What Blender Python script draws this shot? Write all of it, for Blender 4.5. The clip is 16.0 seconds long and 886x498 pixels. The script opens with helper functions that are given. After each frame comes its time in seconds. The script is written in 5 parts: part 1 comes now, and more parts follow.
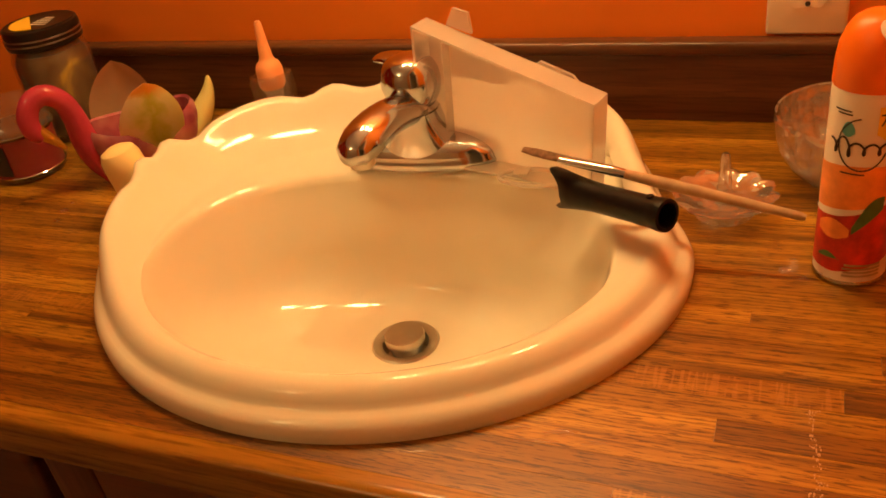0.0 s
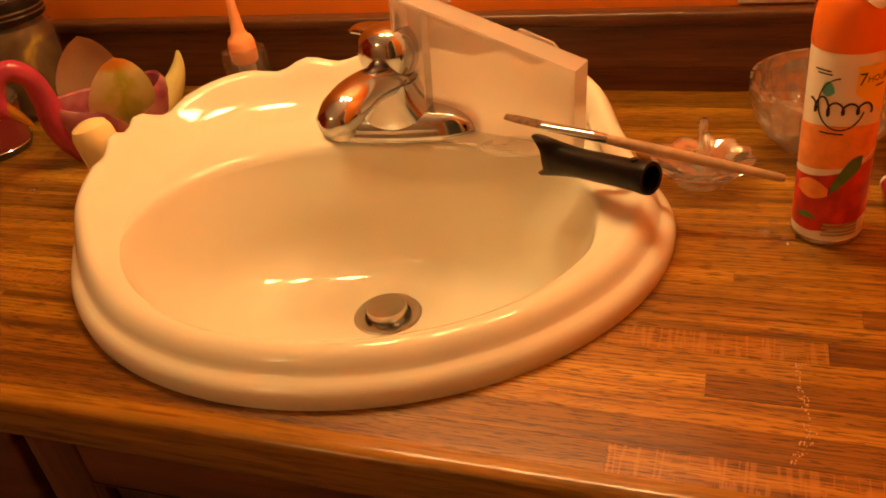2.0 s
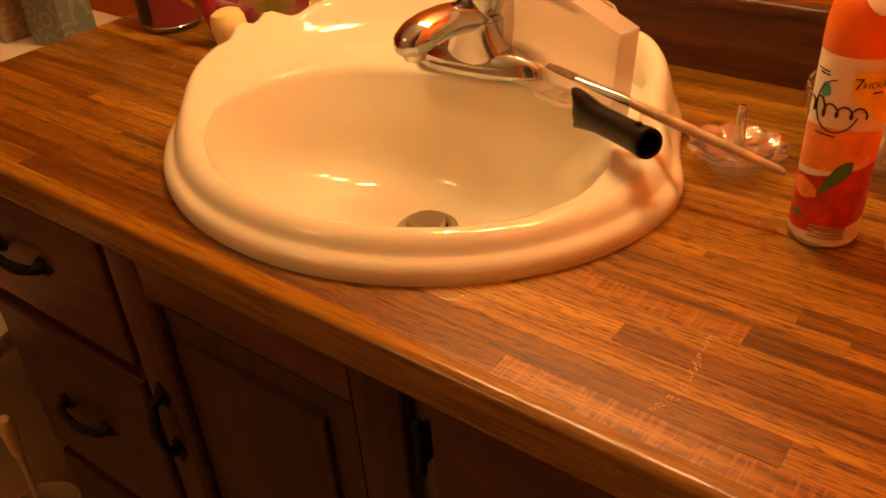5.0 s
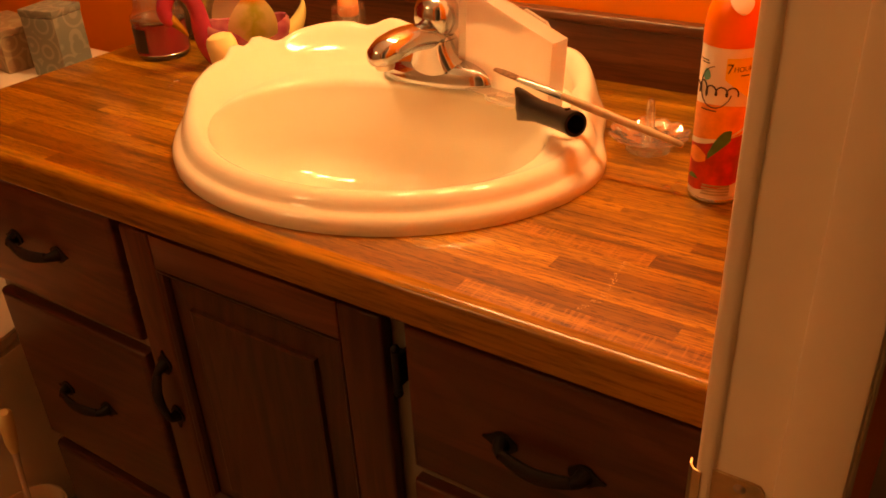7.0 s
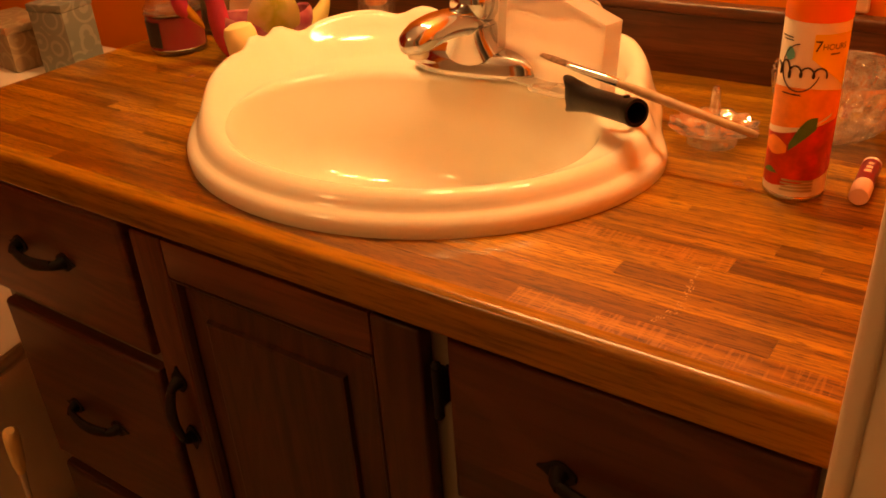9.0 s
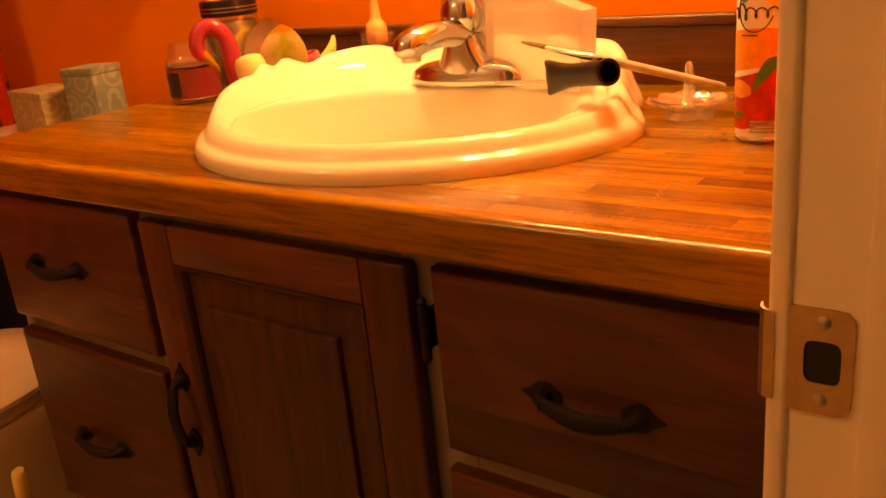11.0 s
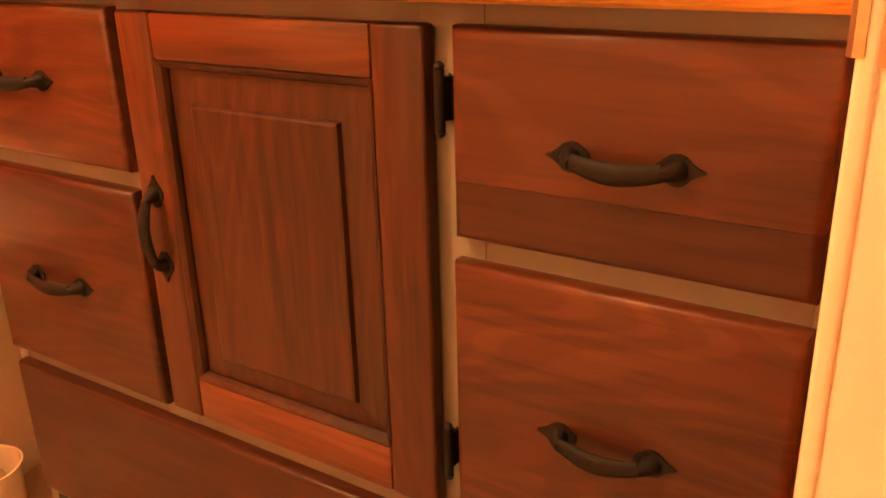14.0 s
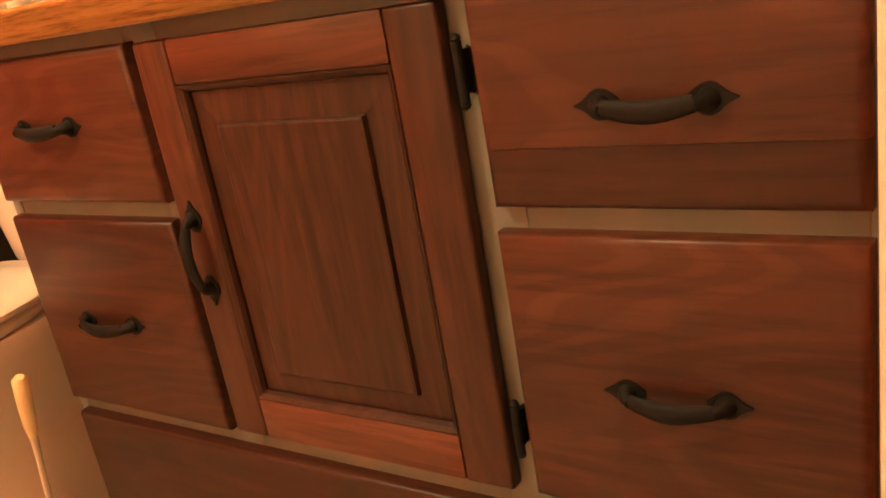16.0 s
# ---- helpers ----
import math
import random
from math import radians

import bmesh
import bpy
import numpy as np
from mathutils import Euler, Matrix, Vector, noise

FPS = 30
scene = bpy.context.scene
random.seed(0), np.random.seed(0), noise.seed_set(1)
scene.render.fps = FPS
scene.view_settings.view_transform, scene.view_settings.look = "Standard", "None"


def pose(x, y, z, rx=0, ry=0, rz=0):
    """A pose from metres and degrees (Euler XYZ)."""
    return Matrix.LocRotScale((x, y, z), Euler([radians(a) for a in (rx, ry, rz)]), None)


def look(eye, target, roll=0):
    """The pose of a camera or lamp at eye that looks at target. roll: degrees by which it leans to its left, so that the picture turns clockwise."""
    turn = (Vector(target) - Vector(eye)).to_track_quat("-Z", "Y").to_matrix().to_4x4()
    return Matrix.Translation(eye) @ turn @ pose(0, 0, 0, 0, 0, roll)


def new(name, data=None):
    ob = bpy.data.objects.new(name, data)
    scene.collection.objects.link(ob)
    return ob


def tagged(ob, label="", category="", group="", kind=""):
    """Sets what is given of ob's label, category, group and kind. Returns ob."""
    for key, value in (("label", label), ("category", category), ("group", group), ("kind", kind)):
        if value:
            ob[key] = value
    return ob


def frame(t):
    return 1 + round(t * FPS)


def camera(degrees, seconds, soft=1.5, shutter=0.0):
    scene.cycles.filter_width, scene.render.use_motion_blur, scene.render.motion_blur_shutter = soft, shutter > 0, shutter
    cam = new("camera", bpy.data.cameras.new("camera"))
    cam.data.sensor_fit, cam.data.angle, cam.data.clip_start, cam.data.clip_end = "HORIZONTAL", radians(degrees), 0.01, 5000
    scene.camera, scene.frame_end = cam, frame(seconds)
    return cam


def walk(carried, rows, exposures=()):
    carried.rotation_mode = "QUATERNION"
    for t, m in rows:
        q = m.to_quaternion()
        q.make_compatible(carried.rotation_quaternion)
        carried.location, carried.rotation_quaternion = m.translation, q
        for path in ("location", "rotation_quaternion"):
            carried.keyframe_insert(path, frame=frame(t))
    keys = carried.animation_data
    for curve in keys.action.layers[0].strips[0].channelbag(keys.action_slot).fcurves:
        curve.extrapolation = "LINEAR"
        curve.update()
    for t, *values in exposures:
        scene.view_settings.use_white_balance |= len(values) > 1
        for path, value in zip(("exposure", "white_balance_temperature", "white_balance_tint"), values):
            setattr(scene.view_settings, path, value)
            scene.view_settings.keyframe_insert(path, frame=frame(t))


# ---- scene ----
cam = camera(54.2, 16.0, 1.7)
EXPOSURES = [(0, -0.1, 6700, 9), (4.5, -0.1, 6700, 9), (7, 0.38, 7900, 28), (8, 0.29, 7900, 27), (9, 0.28, 7900, 25), (11.5, 1.1, 9000, 22), (12, 1.3, 9300, 25), (12.5, 1.97, 9800, 30), (13, 2.4, 8800, 24), (13.5, 3.32, 7600, 22), (14, 3.33, 6800, 30), (15, 3.15, 5100, 8), (15.5, 3.02, 4650, -8), (16, 2.99, 4500, -7)]
PATH = [
    (0, (0.323, -0.838, 1.211), (-0.407, 0.694, 0.152), -9.2),
    (0.5, (0.313, -0.847, 1.211), (-0.422, 0.712, 0.197), -8.7),
    (1, (0.3, -0.876, 1.211), (-0.522, 0.652, 0.217), -8.3),
    (1.5, (0.3, -0.871, 1.204), (-0.467, 0.66, 0.17), -8.5),
    (2, (0.306, -0.853, 1.2), (-0.335, 0.695, 0.107), -8.6),
    (2.5, (0.31, -0.845, 1.2), (-0.278, 0.733, 0.122), -8.0),
    (3, (0.32, -0.839, 1.2), (-0.29, 0.742, 0.138), -7.9),
    (3.5, (0.375, -0.837, 1.199), (-0.401, 0.656, 0.118), -6.5),
    (4, (0.437, -0.828, 1.194), (-0.449, 0.595, 0.103), -3.1),
    (4.5, (0.474, -0.83, 1.2), (-0.598, 0.437, 0.084), -6.0),
    (4.7, (0.477, -0.835, 1.194), (-0.578, 0.439, 0.07), -4.6),
    (6.8, (0.577, -1.006, 1.201), (-0.418, 0.401, 0.186), -4.0),
    (7, (0.578, -1.005, 1.2), (-0.418, 0.411, 0.199), -3.0),
    (7.5, (0.577, -1.006, 1.193), (-0.478, 0.396, 0.232), 0.0),
    (8, (0.577, -0.988, 1.185), (-0.57, 0.352, 0.242), 0.2),
    (8.5, (0.564, -0.972, 1.17), (-0.614, 0.304, 0.179), -1.3),
    (9, (0.515, -0.958, 1.154), (-0.517, 0.446, 0.173), -3.8),
    (9.2, (0.505, -0.958, 1.152), (-0.5, 0.465, 0.169), -4.4),
    (11.3, (0.608, -1.031, 0.976), (-0.575, 0.469, 0.384), -5.8),
    (11.5, (0.613, -1.036, 0.958), (-0.588, 0.464, 0.401), -5.4),
    (12, (0.586, -1.043, 0.926), (-0.601, 0.485, 0.422), -4.9),
    (12.5, (0.535, -1.057, 0.892), (-0.655, 0.445, 0.321), -3.9),
    (13, (0.517, -1.054, 0.866), (-0.66, 0.453, 0.28), -2.6),
    (13.5, (0.518, -1.06, 0.847), (-0.557, 0.498, 0.202), -1.7),
    (14, (0.541, -1.073, 0.838), (-0.486, 0.49, 0.131), -1.5),
    (14.5, (0.555, -1.091, 0.828), (-0.498, 0.475, 0.164), -2.6),
    (15, (0.559, -1.106, 0.816), (-0.497, 0.474, 0.191), -3.7),
    (15.5, (0.545, -1.096, 0.794), (-0.494, 0.481, 0.135), -6.3),
    (16, (0.538, -1.09, 0.796), (-0.562, 0.456, 0.163), -10.1),
]
walk(cam, [(t, look(eye, target, roll)) for t, eye, target, roll in PATH], EXPOSURES)

# ---- light ----
world = bpy.data.worlds.new("room_dark")
scene.world = world
world.use_nodes = True
world.node_tree.nodes["Background"].inputs[0].default_value = (1.0, 0.55, 0.25, 1)
world.node_tree.nodes["Background"].inputs[1].default_value = 0.02
WARM = (1.0, 0.61, 0.225)
BULBS = [-0.15, 0.02, 0.19]
BULB_GLOW = 125.0


def lamp(name, place, watts, radius):
    data = bpy.data.lights.new(name, "POINT")
    data.energy, data.color, data.shadow_soft_size = watts, WARM, radius
    ob = new(name, data)
    ob.location = place
    return ob


# unseen fill lamp, added to brighten the jamb and the cabinet fronts
lamp("unseen_fill_lamp", (-0.75, -1.70, 2.22), 9.3, 0.10)


# ---- materials ----
def material(name, rough=0.5, metal=0.0, spec=0.5):
    m = bpy.data.materials.new(name)
    m.use_nodes = True
    b = m.node_tree.nodes["Principled BSDF"]
    b.inputs["Roughness"].default_value = rough
    b.inputs["Metallic"].default_value = metal
    b.inputs["Specular IOR Level"].default_value = spec
    return m, m.node_tree, b


def coords(tree, scale=(1, 1, 1), turn=(0, 0, 0), kind="Object"):
    tc = tree.nodes.new("ShaderNodeTexCoord")
    mp = tree.nodes.new("ShaderNodeMapping")
    mp.inputs["Scale"].default_value = scale
    mp.inputs["Rotation"].default_value = turn
    tree.links.new(tc.outputs[kind], mp.inputs["Vector"])
    return mp.outputs["Vector"]


def noise_tex(tree, vec, scale, detail=4.0, rough=0.55, warp=0.0):
    n = tree.nodes.new("ShaderNodeTexNoise")
    n.inputs["Scale"].default_value = scale
    n.inputs["Detail"].default_value = detail
    n.inputs["Roughness"].default_value = rough
    n.inputs["Distortion"].default_value = warp
    tree.links.new(vec, n.inputs["Vector"])
    return n.outputs["Fac"]


def ramp(tree, fac, stops):
    r = tree.nodes.new("ShaderNodeValToRGB")
    while len(r.color_ramp.elements) < len(stops):
        r.color_ramp.elements.new(0.5)
    for e, (p, c) in zip(r.color_ramp.elements, stops):
        e.position = p
        e.color = (c[0], c[1], c[2], 1)
    tree.links.new(fac, r.inputs["Fac"])
    return r.outputs["Color"]


def mix(tree, fac, a, b, kind="MIX"):
    n = tree.nodes.new("ShaderNodeMix")
    n.data_type, n.blend_type = "RGBA", kind
    for sock, v in ((n.inputs[0], fac), (n.inputs[6], a), (n.inputs[7], b)):
        if isinstance(v, bpy.types.NodeSocket):
            tree.links.new(v, sock)
        elif isinstance(v, (int, float)):
            sock.default_value = v
        else:
            sock.default_value = (v[0], v[1], v[2], 1)
    return n.outputs[2]


def bump(tree, bsdf, fac, strength=0.2, distance=0.001):
    n = tree.nodes.new("ShaderNodeBump")
    n.inputs["Strength"].default_value = strength
    n.inputs["Distance"].default_value = distance
    tree.links.new(fac, n.inputs["Height"])
    tree.links.new(n.outputs["Normal"], bsdf.inputs["Normal"])


def plain(name, colour, rough=0.5, metal=0.0, spec=0.5, vary=0.12, scale=30.0, relief=0.05):
    m, t, b = material(name, rough, metal, spec)
    vec = coords(t)
    f = noise_tex(t, vec, scale, 5)
    g = noise_tex(t, vec, scale * 7, 3)
    lo = tuple(c * (1 - vary) for c in colour)
    hi = tuple(min(1, c * (1 + vary)) for c in colour)
    t.links.new(ramp(t, f, [(0.3, lo), (0.7, hi)]), b.inputs["Base Color"])
    if relief:
        bump(t, b, g, relief, 0.0006)
    return m


def wood(name, dark, mid, light, along=0, grain=1.0, rough=0.4, spec=0.5, tone=0.35, rings=0.5, fibre=0.40, figure=0.0):
    """Wood with its grain along the local axis given; the tone changes from piece to piece."""
    m, t, b = material(name, rough, 0, spec)
    info = t.nodes.new("ShaderNodeObjectInfo")
    tc = t.nodes.new("ShaderNodeTexCoord")
    off = t.nodes.new("ShaderNodeVectorMath")
    off.operation = "MULTIPLY_ADD"
    off.inputs[1].default_value = (1, 1, 1)
    sc = t.nodes.new("ShaderNodeVectorMath")
    sc.operation = "SCALE"
    sc.inputs[0].default_value = (7.3, 5.1, 3.7)
    t.links.new(info.outputs["Random"], sc.inputs["Scale"])
    t.links.new(tc.outputs["Object"], off.inputs[0])
    t.links.new(sc.outputs[0], off.inputs[2])
    stretch = [1.0, 1.0, 1.0]
    stretch[along] = 0.06
    mp = t.nodes.new("ShaderNodeMapping")
    mp.inputs["Scale"].default_value = stretch
    t.links.new(off.outputs[0], mp.inputs["Vector"])
    vec = mp.outputs["Vector"]
    broad = noise_tex(t, vec, 22 * grain, 3, 0.5, 0.6)
    fine = noise_tex(t, vec, 260 * grain, 5, 0.65)
    stretch2 = [1.0, 1.0, 1.0]
    stretch2[along] = 0.03
    mp2 = t.nodes.new("ShaderNodeMapping")
    mp2.inputs["Scale"].default_value = stretch2
    t.links.new(off.outputs[0], mp2.inputs["Vector"])
    wave = t.nodes.new("ShaderNodeTexNoise")
    wave.inputs["Scale"].default_value = 90 * grain
    wave.inputs["Detail"].default_value = 2
    wave.inputs["Distortion"].default_value = 1.2
    t.links.new(mp2.outputs["Vector"], wave.inputs["Vector"])
    c1 = ramp(t, broad, [(0.3, dark), (0.5, mid), (0.72, light)])
    c2 = ramp(t, fine, [(0.36, tuple(c * 0.45 for c in mid)), (0.52, (1, 1, 1)), (0.7, (1, 1, 1))])
    c3 = ramp(t, wave.outputs["Fac"], [(0.38, tuple(0.42 + 0.3 * (1 - rings) for _ in mid)), (0.5, (1, 1, 1)), (0.62, (1, 1, 1))])
    c = mix(t, fibre, c1, c2, "MULTIPLY")
    c = mix(t, rings, c, c3, "MULTIPLY")
    if figure:
        # arched figure: level lines of a slow, long-drawn noise
        stretch3 = [1.0, 1.0, 1.0]
        stretch3[along] = 0.22
        mp3 = t.nodes.new("ShaderNodeMapping")
        mp3.inputs["Scale"].default_value = stretch3
        t.links.new(off.outputs[0], mp3.inputs["Vector"])
        slow = noise_tex(t, mp3.outputs["Vector"], 26 * grain, 1.0, 0.4, 0.3)
        lines = t.nodes.new("ShaderNodeMath")
        lines.operation = "MULTIPLY"
        lines.inputs[1].default_value = 85.0
        t.links.new(slow, lines.inputs[0])
        wavy = t.nodes.new("ShaderNodeMath")
        wavy.operation = "SINE"
        t.links.new(lines.outputs[0], wavy.inputs[0])
        c = mix(t, figure, c, ramp(t, wavy.outputs[0], [(0.0, (0.62, 0.52, 0.46)), (0.45, (1, 1, 1)), (1.0, (1.18, 1.12, 1.05))]), "MULTIPLY")
    tn = ramp(t, info.outputs["Random"], [(0.0, (1 - tone, 1 - tone * 1.1, 1 - tone * 1.2)), (1.0, (1 + tone * 0.6, 1 + tone * 0.6, 1 + tone * 0.6))])
    c = mix(t, 1.0, c, tn, "MULTIPLY")
    t.links.new(c, b.inputs["Base Color"])
    bump(t, b, fine, 0.12, 0.0004)
    return m


def oak(name, rough, flecked=2.0, shade=None):
    """Oak strips: tone from piece to piece, long streaks, short dark pores and, on some, pale cross flecks."""
    m, t, b = material(name, rough, 0, 0.5)
    info = t.nodes.new("ShaderNodeObjectInfo")
    tc = t.nodes.new("ShaderNodeTexCoord")
    sc = t.nodes.new("ShaderNodeVectorMath")
    sc.operation = "SCALE"
    sc.inputs[0].default_value = (3.3, 2.1, 1.7)
    t.links.new(info.outputs["Random"], sc.inputs["Scale"])
    add = t.nodes.new("ShaderNodeVectorMath")
    t.links.new(tc.outputs["Object"], add.inputs[0])
    t.links.new(sc.outputs[0], add.inputs[1])

    def stretched(x, y, detail, rough_, warp=0.0):
        mp = t.nodes.new("ShaderNodeMapping")
        mp.inputs["Scale"].default_value = (x, y, y)
        t.links.new(add.outputs[0], mp.inputs["Vector"])
        return noise_tex(t, mp.outputs["Vector"], 1.0, detail, rough_, warp)
    streak = stretched(3.5, 75, 3, 0.55, 0.5)
    pores = stretched(70, 900, 2, 0.5)
    band = stretched(6, 520, 3, 0.6, 0.25)
    fleck = stretched(330, 22, 1, 0.4, 0.9)
    c = ramp(t, streak, [(0.30, (0.130, 0.055, 0.006)), (0.47, (0.340, 0.168, 0.018)), (0.66, (0.50, 0.280, 0.034))])
    c = mix(t, 0.62, c, ramp(t, band, [(0.38, (0.30, 0.22, 0.16)), (0.50, (1, 1, 1))]), "MULTIPLY")
    c = mix(t, 0.78, c, ramp(t, pores, [(0.38, (0.20, 0.13, 0.08)), (0.46, (1, 1, 1))]), "MULTIPLY")
    has = t.nodes.new("ShaderNodeMath")
    has.operation = "GREATER_THAN"
    has.inputs[1].default_value = flecked
    t.links.new(info.outputs["Random"], has.inputs[0])
    mask = mix(t, 1.0, ramp(t, fleck, [(0.55, (0, 0, 0)), (0.60, (0.36, 0.36, 0.36))]), has.outputs[0], "MULTIPLY")
    c = mix(t, mask, c, (0.55, 0.30, 0.09))
    tone = ramp(t, info.outputs["Random"], [(0.0, (0.50, 0.40, 0.32)), (0.14, (1.02, 1.0, 0.95)), (0.28, (0.68, 0.58, 0.48)), (0.42, (1.25, 1.24, 1.15)), (0.56, (0.80, 0.71, 0.60)), (0.70, (1.15, 1.12, 1.05)), (0.84, (0.62, 0.52, 0.42)), (1.0, (1.12, 1.06, 0.98))])
    c = mix(t, 1.0, c, shade or tone, "MULTIPLY")
    t.links.new(c, b.inputs["Base Color"])
    b.inputs["Coat Weight"].default_value = 0.5
    b.inputs["Coat Roughness"].default_value = 0.06
    wear = noise_tex(t, tc.outputs["Object"], 14, 4, 0.6)
    rr = t.nodes.new("ShaderNodeMapRange")
    rr.inputs["To Min"].default_value = rough - 0.08
    rr.inputs["To Max"].default_value = rough + 0.16
    t.links.new(wear, rr.inputs["Value"])
    t.links.new(rr.outputs[0], b.inputs["Roughness"])
    bump(t, b, pores, 0.15, 0.0003)
    return m


M_OAK = oak("oak_block", 0.30)
M_OAK_FLECK = oak("flecked_oak", 0.30, -1.0, (0.80, 0.66, 0.52))
M_OAK_DARK = oak("dark_oak", 0.30, 2.0, (0.50, 0.40, 0.32))
M_OAK_PALE = oak("pale_oak", 0.30, 2.0, (1.10, 1.06, 1.0))
M_EDGE = wood("oak_edge", (0.21, 0.095, 0.012), (0.33, 0.155, 0.018), (0.43, 0.215, 0.028), 0, 1.0, 0.22, 0.40, 0.05, 0.42, 0.50)
M_WALNUT = wood("walnut_splash", (0.060, 0.023, 0.011), (0.115, 0.046, 0.020), (0.175, 0.074, 0.031), 0, 0.8, 0.35, 0.5, 0.1, 0.6)
M_CAB_X = wood("red_stained_wood", (0.044, 0.0140, 0.0075), (0.086, 0.0285, 0.0130), (0.134, 0.048, 0.020), 0, 0.36, 0.36, 0.40, 0.18, 0.20, 0.34, 0.42)
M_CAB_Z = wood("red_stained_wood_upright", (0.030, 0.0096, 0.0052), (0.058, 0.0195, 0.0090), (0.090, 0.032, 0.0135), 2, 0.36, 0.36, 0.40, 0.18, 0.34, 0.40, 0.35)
M_PALE_X = wood("pale_red_wood", (0.085, 0.0265, 0.0120), (0.150, 0.050, 0.0210), (0.215, 0.078, 0.031), 0, 0.36, 0.36, 0.40, 0.10, 0.34, 0.40, 0.40)
M_PALE_Z = wood("pale_red_wood_upright", (0.060, 0.0190, 0.0090), (0.108, 0.036, 0.0155), (0.160, 0.058, 0.023), 2, 0.36, 0.36, 0.40, 0.10, 0.34, 0.40, 0.40)
M_PANEL = wood("dull_brown_panel", (0.032, 0.0112, 0.0058), (0.056, 0.0203, 0.0098), (0.083, 0.031, 0.0138), 2, 0.36, 0.40, 0.40, 0.05, 0.34, 0.45, 0.35)
M_CAB_LOW = wood("dark_red_stained_wood", (0.032, 0.011, 0.0068), (0.060, 0.0205, 0.0100), (0.094, 0.034, 0.0150), 0, 0.36, 0.36, 0.40, 0.15, 0.15, 0.30, 0.40)
M_FRAME = plain("cream_paint_frame", (0.200, 0.188, 0.165), 0.5, vary=0.08, scale=12)
M_WALL = plain("orange_wall_paint", (0.74, 0.21, 0.022), 0.6, spec=0.3, vary=0.06, scale=5, relief=0.15)
M_CEIL = plain("ceiling_paint", (0.75, 0.72, 0.66), 0.8, vary=0.03)
M_TRIM = plain("cream_gloss_paint", (0.82, 0.74, 0.61), 0.35, vary=0.05, scale=9)
M_HALL = plain("hall_wall_paint", (0.60, 0.50, 0.38), 0.7, vary=0.05, scale=4)
M_PORC = plain("white_porcelain", (0.77, 0.74, 0.62), 0.08, vary=0.015, scale=6, relief=0.0)
M_TOILET = plain("toilet_porcelain", (0.80, 0.74, 0.65), 0.12, vary=0.02, scale=6, relief=0.0)
M_CHROME = plain("chrome", (0.52, 0.55, 0.59), 0.12, 1.0, vary=0.04, relief=0.0)
M_STEEL = plain("dull_steel", (0.52, 0.49, 0.44), 0.3, 1.0, vary=0.1)
M_BRASS = plain("aged_brass", (0.58, 0.45, 0.28), 0.42, 1.0, vary=0.15, scale=60)
M_IRON = plain("black_iron", (0.0085, 0.007, 0.0065), 0.6, 0.0, 0.25, vary=0.3, scale=160, relief=0.5)
# near-black that puts the shade of holes and recesses into the colour
M_SHADE = plain("recess_shade", (0.012, 0.010, 0.009), 0.8)
M_TILE = plain("floor_vinyl", (0.36, 0.30, 0.22), 0.45, vary=0.18, scale=9, relief=0.1)


# ---- mesh helpers ----
def part(name, bm, mat, parent=None, label="", smooth=True, turn=None, crease=38):
    """Link a bmesh as one mesh object under a thing or under a part."""
    bmesh.ops.recalc_face_normals(bm, faces=bm.faces)
    me = bpy.data.meshes.new(name)
    bm.to_mesh(me)
    bm.free()
    for m in (mat if isinstance(mat, (list, tuple)) else [mat]):
        me.materials.append(m)
    if smooth:
        for p in me.polygons:
            p.use_smooth = True
        me.set_sharp_from_angle(angle=radians(crease))
    ob = new(name, me)
    if parent is not None:
        ob.parent = parent
    if turn is not None:
        ob.matrix_basis = turn
    if label:
        ob["label"] = label
    return ob


def thing(name, place, label, category, group="", kind="", turn=None):
    ob = new(name)
    ob.empty_display_size = 0.03
    ob.matrix_basis = turn if turn is not None else Matrix.Translation(place)
    return tagged(ob, label, category, group, kind)


def box(x0, x1, y0, y1, z0, z1, bevel=0.0, seg=2, bm=None):
    bm = bm or bmesh.new()
    r = bmesh.ops.create_cube(bm, size=1.0)
    vs = r["verts"]
    for v in vs:
        v.co = Vector(((x0 + x1) / 2 + v.co.x * (x1 - x0), (y0 + y1) / 2 + v.co.y * (y1 - y0), (z0 + z1) / 2 + v.co.z * (z1 - z0)))
    if bevel:
        es = list({e for v in vs for e in v.link_edges})
        bmesh.ops.bevel(bm, geom=es, offset=bevel, segments=seg, affect="EDGES", profile=0.5)
    return bm


def rings(loops, closed=True, cap0=True, cap1=True, bm=None):
    """Skin a row of vertex loops."""
    bm = bm or bmesh.new()
    rows = [[bm.verts.new(p) for p in loop] for loop in loops]
    n = len(rows[0])
    for a, b in zip(rows, rows[1:]):
        for i in range(n if closed else n - 1):
            j = (i + 1) % n
            bm.faces.new((a[i], a[j], b[j], b[i]))
    if cap0:
        bm.faces.new(rows[0])
    if cap1:
        bm.faces.new(rows[-1])
    return bm


def lathe(profile, n=32, cap0=True, cap1=True, bm=None):
    return rings([[(r * math.cos(2 * math.pi * i / n), r * math.sin(2 * math.pi * i / n), z) for i in range(n)] for r, z in profile], True, cap0, cap1, bm)


